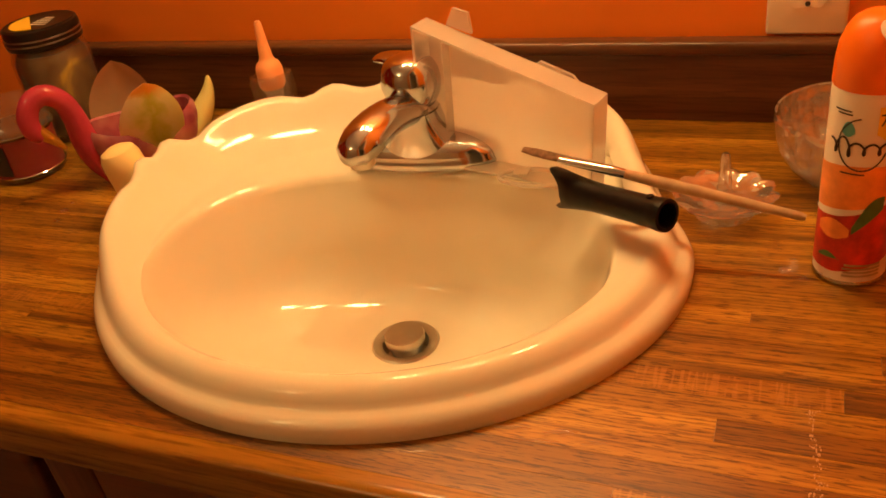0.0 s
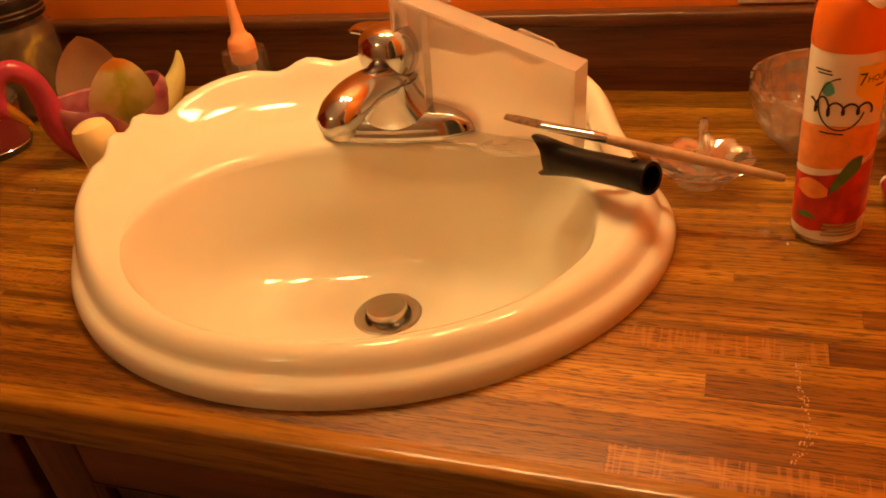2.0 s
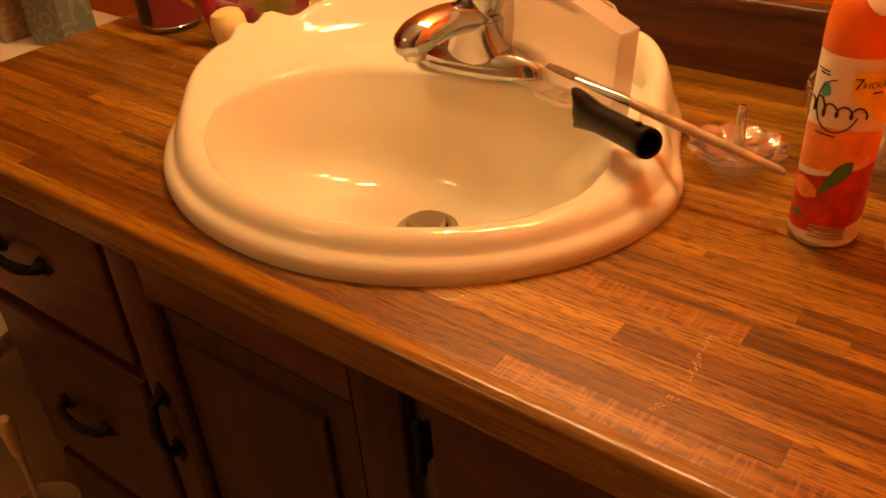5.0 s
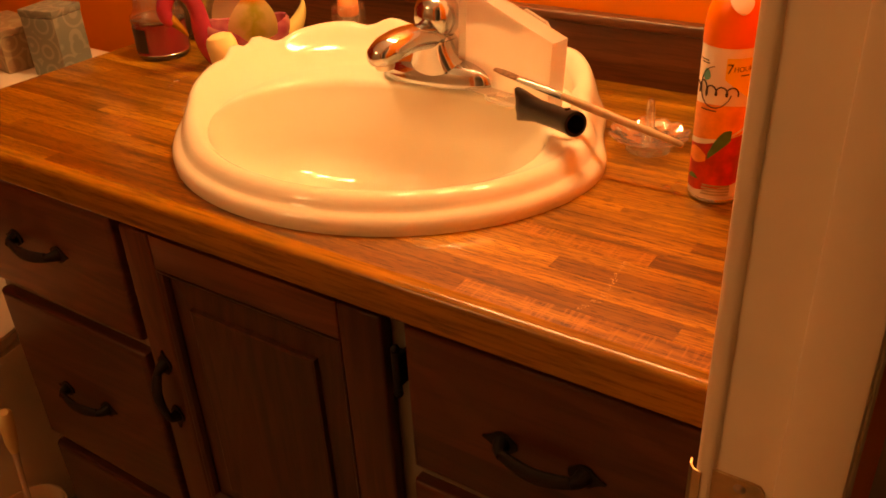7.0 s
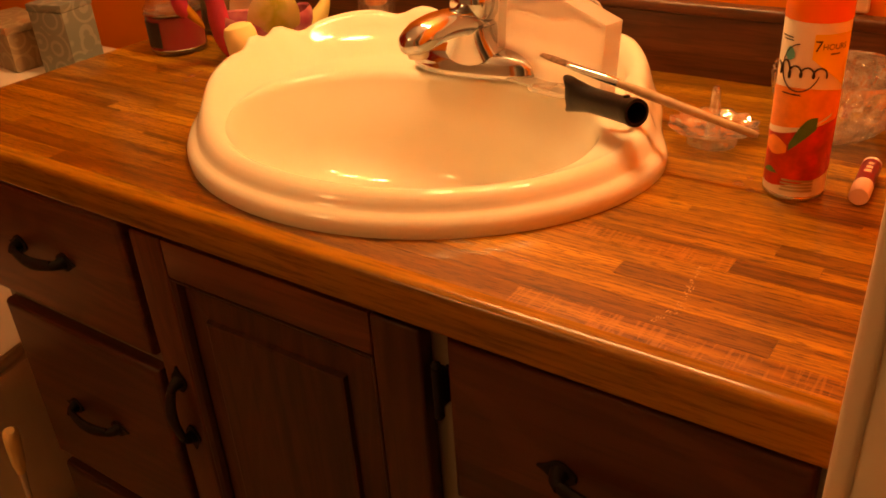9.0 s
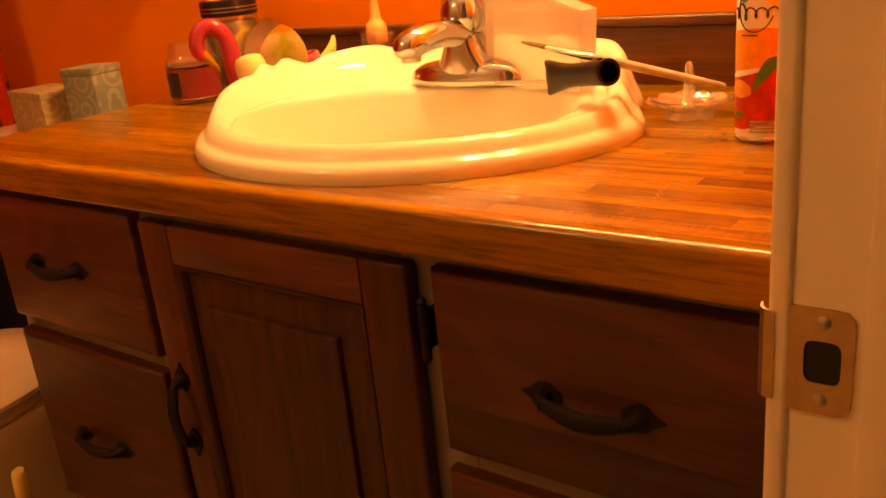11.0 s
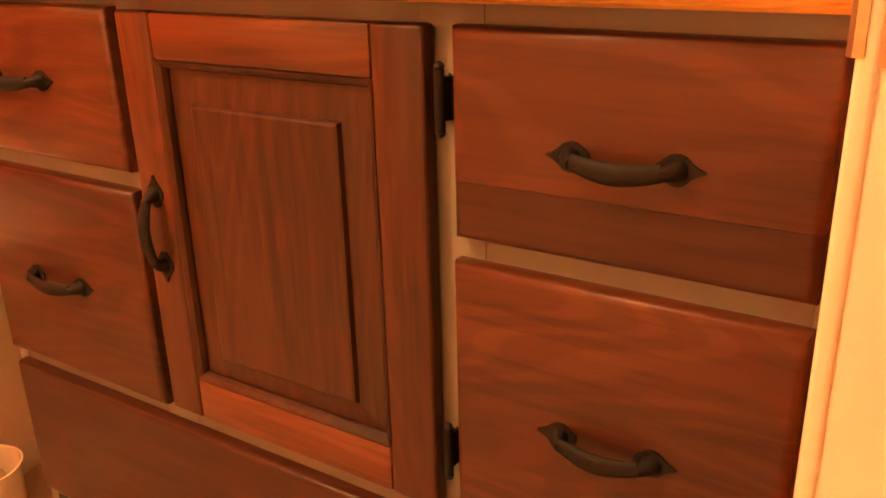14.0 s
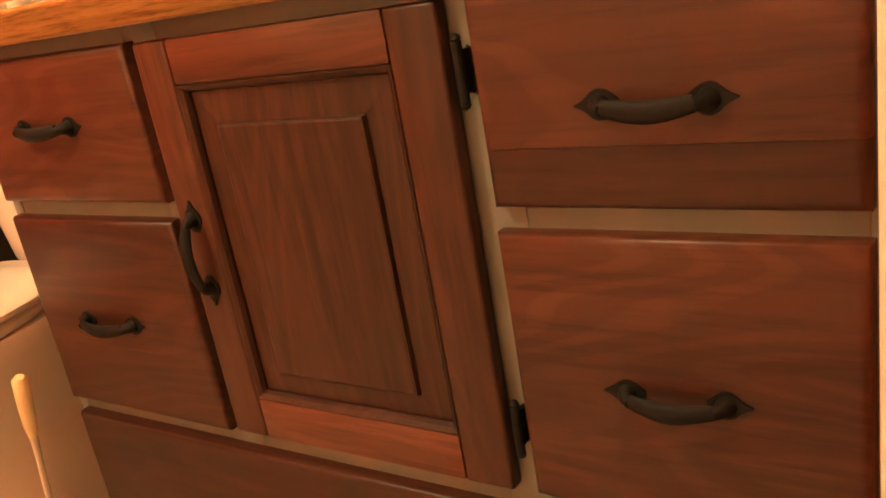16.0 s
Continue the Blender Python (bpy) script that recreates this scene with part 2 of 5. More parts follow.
def tube(points, radii, n=16, flat=1.0, bm=None):
    """A rod along a row of points, with a radius at each."""
    pts = [Vector(p) for p in points]
    if isinstance(radii, (int, float)):
        radii = [radii] * len(pts)
    loops = []
    side = None
    for i, p in enumerate(pts):
        d = (pts[min(i + 1, len(pts) - 1)] - pts[max(i - 1, 0)]).normalized()
        if side is None:
            side = d.cross(Vector((0, 0, 1)) if abs(d.z) < 0.9 else Vector((1, 0, 0))).normalized()
        side = (side - d * side.dot(d)).normalized()
        up = side.cross(d).normalized()
        loops.append([p + side * (radii[i] * math.cos(2 * math.pi * k / n)) + up * (radii[i] * flat * math.sin(2 * math.pi * k / n)) for k in range(n)])
    return rings(loops, True, True, True, bm)


def smooth(points, values, steps=5):
    """More points, and values, along a smooth curve through the given ones."""
    pts = [Vector(p) for p in points]
    out, val = [], []
    for i in range(len(pts) - 1):
        p0, p1, p2, p3 = pts[max(i - 1, 0)], pts[i], pts[i + 1], pts[min(i + 2, len(pts) - 1)]
        for k in range(steps):
            u = k / steps
            out.append(0.5 * (2 * p1 + (p2 - p0) * u + (2 * p0 - 5 * p1 + 4 * p2 - p3) * u * u + (3 * p1 - p0 - 3 * p2 + p3) * u ** 3))
            val.append(values[i] + (values[i + 1] - values[i]) * u)
    return out + [pts[-1]], val + [values[-1]]


def sheet(outline, depth, axis="z", at=0.0, bevel=0.0, bm=None):
    """A flat outline pushed out along one axis by depth."""
    bm = bm or bmesh.new()

    def place(a, b, c):
        return {"z": (a, b, c), "y": (a, c, b), "x": (c, a, b)}[axis]
    lo = [bm.verts.new(place(a, b, at)) for a, b in outline]
    hi = [bm.verts.new(place(a, b, at + depth)) for a, b in outline]
    n = len(lo)
    bm.faces.new(lo)
    top = bm.faces.new(hi)
    for i in range(n):
        bm.faces.new((lo[i], lo[(i + 1) % n], hi[(i + 1) % n], hi[i]))
    if bevel:
        bmesh.ops.bevel(bm, geom=list(top.edges), offset=bevel, segments=2, affect="EDGES")
    return bm


def setting(name, bm, mat, label, category, smooth=False):
    return tagged(part(name, bm, mat, None, label, smooth), label, category, "", "structure")


# ---- structure ----
TOP = 0.82
LEFT_END, RIGHT_END = -0.582, 0.492
WALL_R = 0.495
setting("floor", box(-2.0, 2.2, -2.4, 0.05, -0.05, 0.0), M_TILE, "tan vinyl bathroom floor", "floor")
setting("wall_north", box(-1.75, 0.5555, 0.012, 0.12, 0.0, 2.4), M_WALL, "orange painted wall behind the vanity", "wall")
setting("wall_west", box(-1.87, -1.75, -2.3, 0.12, 0.0, 2.4), M_WALL, "orange painted side wall", "wall")
setting("wall_south", box(-1.75, WALL_R, -2.42, -2.3, 0.0, 2.4), M_HALL, "tan painted wall opposite the vanity", "wall")
setting("wall_east", box(WALL_R, 0.5555, -0.585, 0.012, 0.0, 2.4), M_WALL, "orange painted wall beside the doorway", "wall")
setting("wall_east_far", box(WALL_R, 0.5555, -2.3, -1.42, 0.0, 2.4), M_WALL, "orange painted wall past the doorway", "wall")
setting("wall_east_lintel", box(WALL_R, 0.5555, -1.42, -0.585, 2.06, 2.4), M_WALL, "orange painted wall over the doorway", "wall")
setting("ceiling", box(-1.87, 2.2, -2.42, 0.12, 2.4, 2.45), M_CEIL, "off-white painted ceiling", "ceiling")
setting("hall_wall_east", box(2.0, 2.1, -2.42, 0.12, 0.0, 2.4), M_HALL, "tan painted hall wall", "wall")
setting("hall_wall_north", box(0.5556, 2.0, 0.012, 0.12, 0.0, 2.4), M_HALL, "tan painted hall wall", "wall")
setting("hall_wall_south", box(WALL_R, 2.0, -2.42, -2.3, 0.0, 2.4), M_HALL, "tan painted hall wall", "wall")

# ---- doorway ----
def doorway():
    d = thing("door_1", (0, 0, 0), "cream painted door jamb with a brass strike plate", "door frame", kind="structure")
    part("jamb_board", box(0.486, 0.560, -0.611, -0.586, 0.0, 2.05, 0.002), M_TRIM, d)
    part("edge_bead", box(0.478, 0.4895, -0.614, -0.586, 0.0, 2.06, 0.0035, 3), M_TRIM, d)
    part("stop_strip", box(0.5235, 0.5585, -0.6215, -0.6105, 0.0, 2.04, 0.003), M_TRIM, d)
    part("far_jamb", box(0.480, 0.560, -1.42, -1.40, 0.0, 2.05, 0.002), M_TRIM, d)
    part("head_jamb", box(0.480, 0.560, -1.40, -0.612, 2.03, 2.05, 0.002), M_TRIM, d)
    # strike plate with rounded corners, a lip over the room side and a latch hole
    z0, z1, x0, x1 = 0.768, 0.825, 0.4790, 0.5190
    hole = (0.4960, 0.5135, 0.7850, 0.8080)
    bm = bmesh.new()
    outer, inner = [], []
    for k in range(40):
        a = 2 * math.pi * (k + 0.5) / 40
        def sq(cx, cz, hx, hz, p):
            c, s = math.cos(a), math.sin(a)
            q = (abs(c) ** p + abs(s) ** p) ** (-1 / p)
            return cx + hx * c * q, cz + hz * s * q
        outer.append(sq((x0 + x1) / 2, (z0 + z1) / 2, (x1 - x0) / 2, (z1 - z0) / 2, 9))
        inner.append(sq((hole[0] + hole[1]) / 2, (hole[2] + hole[3]) / 2, (hole[1] - hole[0]) / 2, (hole[3] - hole[2]) / 2, 5))
    loops = [[(x, -0.6112, z) for x, z in outer], [(x, -0.6132, z) for x, z in outer], [(x, -0.6132, z) for x, z in inner], [(x, -0.6121, z) for x, z in inner]]
    plate = part("strike_plate", rings(loops, True, False, False), M_BRASS, d, "dull brass strike plate")
    lip = [[(0.482, -0.6150, z), (0.4765, -0.6140, z), (0.4735, -0.6105, z), (0.4725, -0.6050, z), (0.4738, -0.6050, z), (0.4750, -0.6100, z), (0.4775, -0.6128, z), (0.482, -0.6136, z)] for z in (0.772, 0.778, 0.815, 0.821)]
    part("lip", rings(lip), M_BRASS, plate)
    # dark backing: the shade inside the latch hole as colour
    part("latch_hole", box(hole[0] - 0.001, hole[1] + 0.001, -0.6120, -0.6112, hole[2] - 0.001, hole[3] + 0.001), M_SHADE, plate)
    for z in (0.7760, 0.8180):
        s = lathe([(0.0001, 0.0012), (0.0022, 0.0010), (0.0036, 0.0002), (0.0036, -0.001)], 14)
        part("screw", s, M_STEEL, plate, turn=pose(0.5045, -0.6132, z, 90, 0, 0))


doorway()


# ---- vanity ----
SX, SY = 0.0085, -0.288
SA, SB = 0.2535, 0.222


def drawer_front(name, parent, x0, x1, z0, z1, mat, joint=None, y=-0.515):
    """A lipped front with a wide rounded edge, glued up from two boards where a joint is given."""
    steps = ((0, -0.497), (0, y + 0.0075), (0.0008, y + 0.0050), (0.0028, y + 0.0020), (0.0065, y + 0.0005), (0.0095, y))

    def board(lo, hi, round_lo, round_hi, dy):
        return rings([[(x0 + i, yy + dy, lo + i * round_lo), (x1 - i, yy + dy, lo + i * round_lo), (x1 - i, yy + dy, hi - i * round_hi), (x0 + i, yy + dy, hi - i * round_hi)] for i, yy in steps])
    if joint is None:
        return part(name, board(z0, z1, 1, 1, 0), mat, parent)
    d = part(name, board(joint + 0.0002, z1, 0, 1, 0), mat, parent)
    part("lower_board", board(z0, joint - 0.0002, 1, 0, 0.0004), M_CAB_LOW, d, "darker glued lower board")
    return d


def pull(parent, name, x, z, upright=False, size=0.116):
    """A black iron bar pull with a pointed spade at each end."""
    h = size / 2
    bm = bmesh.new()
    for s in (-1, 1):
        prof = [(0.0, 0.0035), (0.005, 0.0075), (0.010, 0.0108), (0.015, 0.0115), (0.020, 0.0098), (0.0245, 0.0055), (0.028, 0.0030), (0.034, 0.0004)]
        pts = [(h - 0.034 + a, b) for a, b in prof] + [(h - 0.034 + a, -b) for a, b in reversed(prof)]
        sheet([(s * a, b) for a, b in pts], 0.0022, "y", -0.0022, 0.0, bm)
        tube([(s * (h - 0.020), -0.0015, 0), (s * (h - 0.022), -0.010, 0), (s * (h - 0.027), -0.0148, -0.001)], [0.0085, 0.0062, 0.0048], 12, 1.0, bm)
    n = 14
    tube([((i / (n - 1) * 2 - 1) * (h - 0.026), -0.014 - 0.005 * math.sin(math.pi * i / (n - 1)), -0.0035 * math.sin(math.pi * i / (n - 1))) for i in range(n)],
         [0.0036 + 0.0012 * math.sin(math.pi * i / (n - 1)) for i in range(n)], 12, 1.75, bm)
    return part(name, bm, M_IRON, parent, "black iron pull with spade ends", True, pose(x, -0.515, z, 0, 90 if upright else 0, 0))


def hinge(parent, x, z):
    bm = tube([(0, 0, -0.024), (0, 0, 0.024)], 0.0042, 12)
    for s in (-1, 1):
        tube([(0, 0, s * 0.024), (0, 0, s * 0.0255), (0, 0, s * 0.028), (0, 0, s * 0.030)], [0.0030, 0.0046, 0.0036, 0.0008], 12, 1.0, bm)
    out = [(0.001, -0.019), (0.008, -0.015), (0.0095, -0.008), (0.006, 0.0), (0.0095, 0.008), (0.008, 0.015), (0.001, 0.019)]
    sheet(out, 0.002, "y", 0.012, 0, bm)
    box(-0.004, 0.003, 0.0, 0.013, -0.017, 0.017, 0, 2, bm)
    part("hinge", bm, M_IRON, parent, "black iron cabinet hinge", True, pose(x, -0.5125, z))


def vanity():
    v = thing("vanity_cabinet", (0, -0.005, 0), "reddish-brown wooden vanity cabinet with cream frame and iron pulls", "cabinet")
    part("body_side", box(-0.529, -0.514, -0.478, 0.010, 0.0, 0.786, 0.001), M_FRAME, v)
    part("body_side", box(0.476, 0.491, -0.478, 0.010, 0.0, 0.786, 0.001), M_FRAME, v)
    # back board coloured as the shade inside the cabinet
    part("body_back", box(-0.514, 0.476, -0.003, 0.010, 0.0, 0.60), M_SHADE, v)
    # face frame rails and stiles
    for x0, x1 in ((-0.531, -0.512), (-0.230, -0.178), (0.148, 0.208), (0.460, 0.492)):
        part("frame_stile", box(x0, x1, -0.4975, -0.478, 0.0, 0.787, 0.0008), M_FRAME, v)
    for x0, x1, z0, z1 in ((-0.512, -0.230, 0.745, 0.7865), (-0.178, 0.148, 0.745, 0.7865), (0.208, 0.460, 0.745, 0.7865), (-0.512, -0.230, 0.565, 0.616),
                           (-0.512, -0.230, 0.270, 0.340), (-0.178, 0.148, 0.270, 0.345), (0.208, 0.460, 0.565, 0.616), (0.208, 0.460, 0.270, 0.345), (-0.512, 0.460, 0.09, 0.12)):
        part("frame_rail", box(x0, x1, -0.497, -0.478, z0, z1, 0.0008), M_FRAME, v)
    # toe board carries the shade of its recess in its colour
    part("toe_board", box(-0.512, 0.475, -0.44, -0.425, 0.0, 0.06), M_SHADE, v)
    for x0, x1, z0, z1, px, pz, zj, wide in ((-0.520, -0.215, 0.5985, 0.768, -0.379, 0.688, None, 0.128), (-0.519, -0.214, 0.320, 0.5785, -0.374, 0.4465, 0.412, 0.128),
                                             (0.187, 0.463, 0.5985, 0.766, 0.328, 0.679, 0.648, 0.117), (0.185, 0.463, 0.325, 0.5775, 0.325, 0.447, 0.401, 0.117)):
        d = drawer_front("drawer_front", v, x0, x1, z0, z1, M_CAB_X, zj)
        pull(d, "pull", px, pz, False, wide)
    drawer_front("drawer_front", v, -0.515, 0.162, 0.095, 0.299, M_CAB_LOW)
    drawer_front("drawer_front", v, 0.185, 0.463, 0.095, 0.302, M_CAB_LOW)
    # door with stiles, rails, a moulded inner edge and a raised field
    X0, X1, Z0, Z1 = -0.198, 0.164, 0.325, 0.766
    PX0, PX1, PZ0, PZ1 = -0.150, 0.112, 0.374, 0.721
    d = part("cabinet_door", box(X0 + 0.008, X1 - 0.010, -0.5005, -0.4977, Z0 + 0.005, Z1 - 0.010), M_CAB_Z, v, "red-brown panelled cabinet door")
    part("stile", box(X0, PX0, -0.515, -0.4978, Z0, Z1, 0.004, 3), M_PALE_Z, d)
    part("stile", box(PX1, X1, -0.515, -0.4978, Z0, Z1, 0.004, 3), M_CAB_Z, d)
    part("rail", box(PX0 + 0.0003, PX1 - 0.0003, -0.5145, -0.498, PZ1, Z1 - 0.0005, 0.003, 2), M_PALE_X, d)
    part("rail", box(PX0 + 0.0003, PX1 - 0.0003, -0.5145, -0.498, Z0 + 0.0005, PZ0, 0.003, 2), M_PALE_X, d)

    def loop(i, y, lo=1.0):
        return [(PX0 + i, y, PZ0 + i * lo), (PX1 - i, y, PZ0 + i * lo), (PX1 - i, y, PZ1 - i), (PX0 + i, y, PZ1 - i)]
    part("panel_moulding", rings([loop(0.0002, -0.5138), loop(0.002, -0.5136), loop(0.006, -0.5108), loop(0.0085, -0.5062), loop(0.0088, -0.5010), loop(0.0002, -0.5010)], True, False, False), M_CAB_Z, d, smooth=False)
    part("raised_panel", rings([loop(0.001, -0.4985), loop(0.001, -0.5020), loop(0.009, -0.5036), loop(0.040, -0.5066, 0.85), loop(0.0415, -0.5115, 0.85), loop(0.044, -0.5125, 0.85)]), M_PANEL, d, smooth=False)
    pull(d, "pull", -0.173, 0.545, True, 0.118)
    for z in (0.7095, 0.392):
        hinge(d, 0.1765, z)


vanity()


# ---- counter ----
def counter():
    c = thing("countertop", (0, 0, 0), "honey oak butcher-block countertop with glossy worn finish", "countertop")
    # front and end edging with a rounded nose
    prof = [(-0.528, 0.784), (-0.5355, 0.784), (-0.537, 0.7865), (-0.537, 0.7880), (-0.537, 0.8108), (-0.537, 0.8122), (-0.5364, 0.8160), (-0.5344, 0.8186), (-0.5310, 0.8199), (-0.5292, 0.8203), (-0.5270, 0.8203), (-0.5198, 0.8203), (-0.5198, 0.784)]
    part("front_edge", rings([[(x, y, z) for y, z in prof] for x in (LEFT_END, RIGHT_END)]), M_EDGE, c)
    part("core", box(LEFT_END + 0.003, -0.225, -0.520, 0.008, 0.787, 0.8155), M_OAK, c)
    part("core", box(0.225, RIGHT_END, -0.520, 0.008, 0.787, 0.8155), M_OAK, c)
    part("core", box(-0.225, 0.225, -0.520, -0.478, 0.787, 0.8155), M_OAK, c)
    part("core", box(-0.225, 0.225, -0.098, 0.008, 0.787, 0.8155), M_OAK, c)
    rng = random.Random(5)
    # strips, and the butt joints that stand out with the boards on both sides of them
    edges = [-0.5195, -0.497, -0.473, -0.449, -0.429, -0.409, -0.388, -0.370, -0.351, -0.333, -0.315]
    while edges[-1] < -0.02:
        edges.append(edges[-1] + rng.uniform(0.018, 0.025))
    edges[-1] = 0.004
    special = {0: (0.2435, M_OAK_DARK, M_OAK_FLECK), 1: (0.420, M_OAK_DARK, M_OAK), 2: (0.47, M_OAK_PALE, M_OAK), 3: (0.2935, M_OAK_PALE, M_OAK_DARK), 4: (0.46, M_OAK, M_OAK), 5: (0.365, M_OAK_FLECK, M_OAK_DARK), 9: (0.3055, M_OAK_PALE, M_OAK)}
    a, b = SA - 0.03, SB - 0.03

    def hole(y):
        q = 1 - ((y - SY) / b) ** 2
        return a * math.sqrt(q) if q > 0 else 0.0
    g = 0.00012
    for row, (y0, y1) in enumerate(zip(edges, edges[1:])):
        joint, left_wood, right_wood = special.get(row, (LEFT_END - rng.uniform(0.0, 0.25), M_OAK, M_OAK))
        cuts = [joint]
        while cuts[0] > LEFT_END:
            cuts.insert(0, cuts[0] - rng.uniform(0.28, 0.75))
        while cuts[-1] < RIGHT_END:
            cuts.append(cuts[-1] + rng.uniform(0.28, 0.75))
        for x, x2 in zip(cuts, cuts[1:]):
            grain = left_wood if x2 == joint else right_wood if x == joint else M_OAK
            for side in (-1, 1):
                ys = [y0 + g + (y1 - y0 - 2 * g) * i / 6 for i in range(7)]
                rows = []
                for yy in ys:
                    h = hole(yy)
                    lo, hi = max(x + g, LEFT_END), min(x2 - g, RIGHT_END)
                    if side < 0:
                        hi = min(hi, SX - h)
                    else:
                        lo = max(lo, SX + h)
                    rows.append((lo, max(lo, hi), yy))
                if max(r[1] - r[0] for r in rows) < 0.004:
                    continue
                cx = (max(x, LEFT_END) + min(x2, RIGHT_END)) / 2
                cy = (y0 + y1) / 2
                bm = bmesh.new()
                top = [(bm.verts.new((r[0] - cx, r[2] - cy, TOP)), bm.verts.new((r[1] - cx, r[2] - cy, TOP))) for r in rows]
                for p, q in zip(top, top[1:]):
                    bm.faces.new((p[0], p[1], q[1], q[0]))
                ext = bmesh.ops.extrude_face_region(bm, geom=list(bm.faces))
                for e in ext["geom"]:
                    if isinstance(e, bmesh.types.BMVert):
                        e.co.z -= 0.0042
                bmesh.ops.remove_doubles(bm, verts=bm.verts, dist=1e-6)
                part("plank", bm, grain, c, smooth=False, turn=pose(cx, cy, 0))
    s = thing("backsplash", (0, 0, 0), "dark walnut-brown wooden backsplash along the wall", "backsplash")
    part("board", box(-0.572, RIGHT_END, -0.006, 0.011, 0.8203, 0.8900, 0.001), M_WALNUT, s)
    part("cap_rail", box(-0.572, RIGHT_END, -0.010, 0.0115, 0.8902, 0.9035, 0.0035, 3), M_WALNUT, s)


counter()


# ---- sink ----
def sink():
    s = thing("sink", (SX, SY, TOP), "white porcelain oval drop-in sink with scalloped back rim", "sink", turn=pose(SX, SY, TOP, 0, 0, 4))
    n = 144

    def sm(a, b, v):
        q = max(0.0, min(1.0, (v - a) / (b - a)))
        return q * q * (3 - 2 * q)
    # inset from the outer edge and height, at the front and at the shell-shaped back
    front = [(0.0, -0.001), (-0.0005, 0.004), (0.0, 0.009), (0.003, 0.0135), (0.007, 0.0160), (0.0105, 0.0172), (0.0125, 0.0188), (0.0145, 0.0220), (0.018, 0.0265), (0.022, 0.0295), (0.027, 0.0310), (0.032, 0.0305), (0.036, 0.0285)]
    rear = [(0.0, -0.001), (-0.001, 0.006), (-0.001, 0.014), (0.001, 0.021), (0.003, 0.027), (0.0045, 0.033), (0.0055, 0.040), (0.007, 0.048), (0.0095, 0.056), (0.013, 0.0610), (0.018, 0.0620), (0.024, 0.0570), (0.031, 0.0470)]
    loops = []
    for m, ((fi, fz), (ri, rz)) in enumerate(zip(front, rear)):
        loop = []
        for k in range(n):
            th = 2 * math.pi * k / n
            c, si = math.cos(th), math.sin(th)
            lean = si * 0.955 - c * 0.295
            back = sm(-0.50, 0.50, lean)
            p = 2.0 + 0.65 * sm(-0.12, 0.35, lean)
            q = (abs(c) ** p + abs(si) ** p) ** (-1 / p)
            deg = math.degrees(th)
            deg = min(deg, 180 - deg) if deg <= 180 else -1
            wave = 0.0
            left = 1.0 if c < 0 else 0.25
            for at, amp, w in ((5, -0.003, 4), (11, 0.0065, 3.5), (16, -0.002, 2.5), (21, 0.0075, 4.0), (29, -0.005, 4), (45, 0.003, 10), (58, -0.0055, 4), (65, 0.004, 4), (73, -0.003, 4), (84, 0.005, 7)):
                wave += amp * (left if at < 35 else 1.0) * math.exp(-((deg - at) / w) ** 2)
            f = sm(2, 9, m)
            inset = fi + (ri - fi) * back
            z = fz + (rz - fz) * back + wave * f
            z += 0.007 * sm(0.35, 0.9, si) * f
            loop.append((-0.006 * back * f - 0.010 * back - 0.014 * max(0.0, c) * sm(0.0, 0.45, si) + (SA - inset + wave * 0.6 * f) * c * q, (SB - inset + wave * 0.6 * f + 0.007 * sm(0.3, 1.0, si)) * si * q, z))
        loops.append(loop)
    # deck and basin
    basin = [(0.2175, 0.1845, -0.002, 0.0300, 2.6), (0.2120, 0.172, -0.012, 0.0292, 2.3), (0.2075, 0.156, -0.027, 0.0292, 2.4), (0.2050, 0.1460, -0.0365, 0.0288, 2.4), (0.2035, 0.1425, -0.0398, 0.0276, 2.4), (0.2018, 0.1402, -0.0415, 0.0245, 2.4), (0.2000, 0.1385, -0.0420, 0.0185, 2.35), (0.1965, 0.1355, -0.0410, 0.003, 2.3),
             (0.190, 0.1245, -0.0430, -0.020, 2.0), (0.181, 0.116, -0.0360, -0.042, 2.0), (0.165, 0.104, -0.0280, -0.062, 2.0), (0.142, 0.089, -0.0180, -0.077, 2.0), (0.108, 0.070, -0.008, -0.088, 2.0), (0.070, 0.049, -0.003, -0.094, 2.0), (0.040, 0.034, 0.0, -0.0955, 2.0), (0.0215, 0.0215, 0.0, -0.0975, 2.0), (0.0205, 0.0205, 0, -0.112, 2.0)]
    drop = [0.0268, 0.0258, 0.0246, 0.0232, 0.0215, 0.0185, 0.0135, 0.0]
    for m, (a, b, sy, z, p) in enumerate(basin):
        a *= 0.965 if a > 0.05 else 1.0
        loop = []
        for k in range(n):
            c, si = math.cos(2 * math.pi * k / n), math.sin(2 * math.pi * k / n)
            e = p if si > 0 else 2.0
            q = (abs(c) ** e + abs(si) ** e) ** (-1 / e)
            low = sm(0.05, -0.6, si) if m < len(drop) else 0.0
            loop.append((a * c * q, sy + b * si * q, z + ((drop[m] if low else z) - z) * low))
        loops.append(loop)
    part("bowl", rings(loops, True, False, False), M_PORC, s, crease=75)
    part("drain_flange", lathe([(0.0315, -0.0962), (0.0300, -0.0945), (0.0260, -0.0945), (0.0215, -0.0965), (0.0200, -0.112)], 40, False, True), M_STEEL, s, "dull steel drain ring")
    part("drain_stopper", lathe([(0.012, -0.111), (0.0165, -0.097), (0.0185, -0.0935), (0.0190, -0.0885), (0.0178, -0.0862), (0.0001, -0.0850)], 40), M_STEEL, s, "raised steel pop-up stopper")


sink()


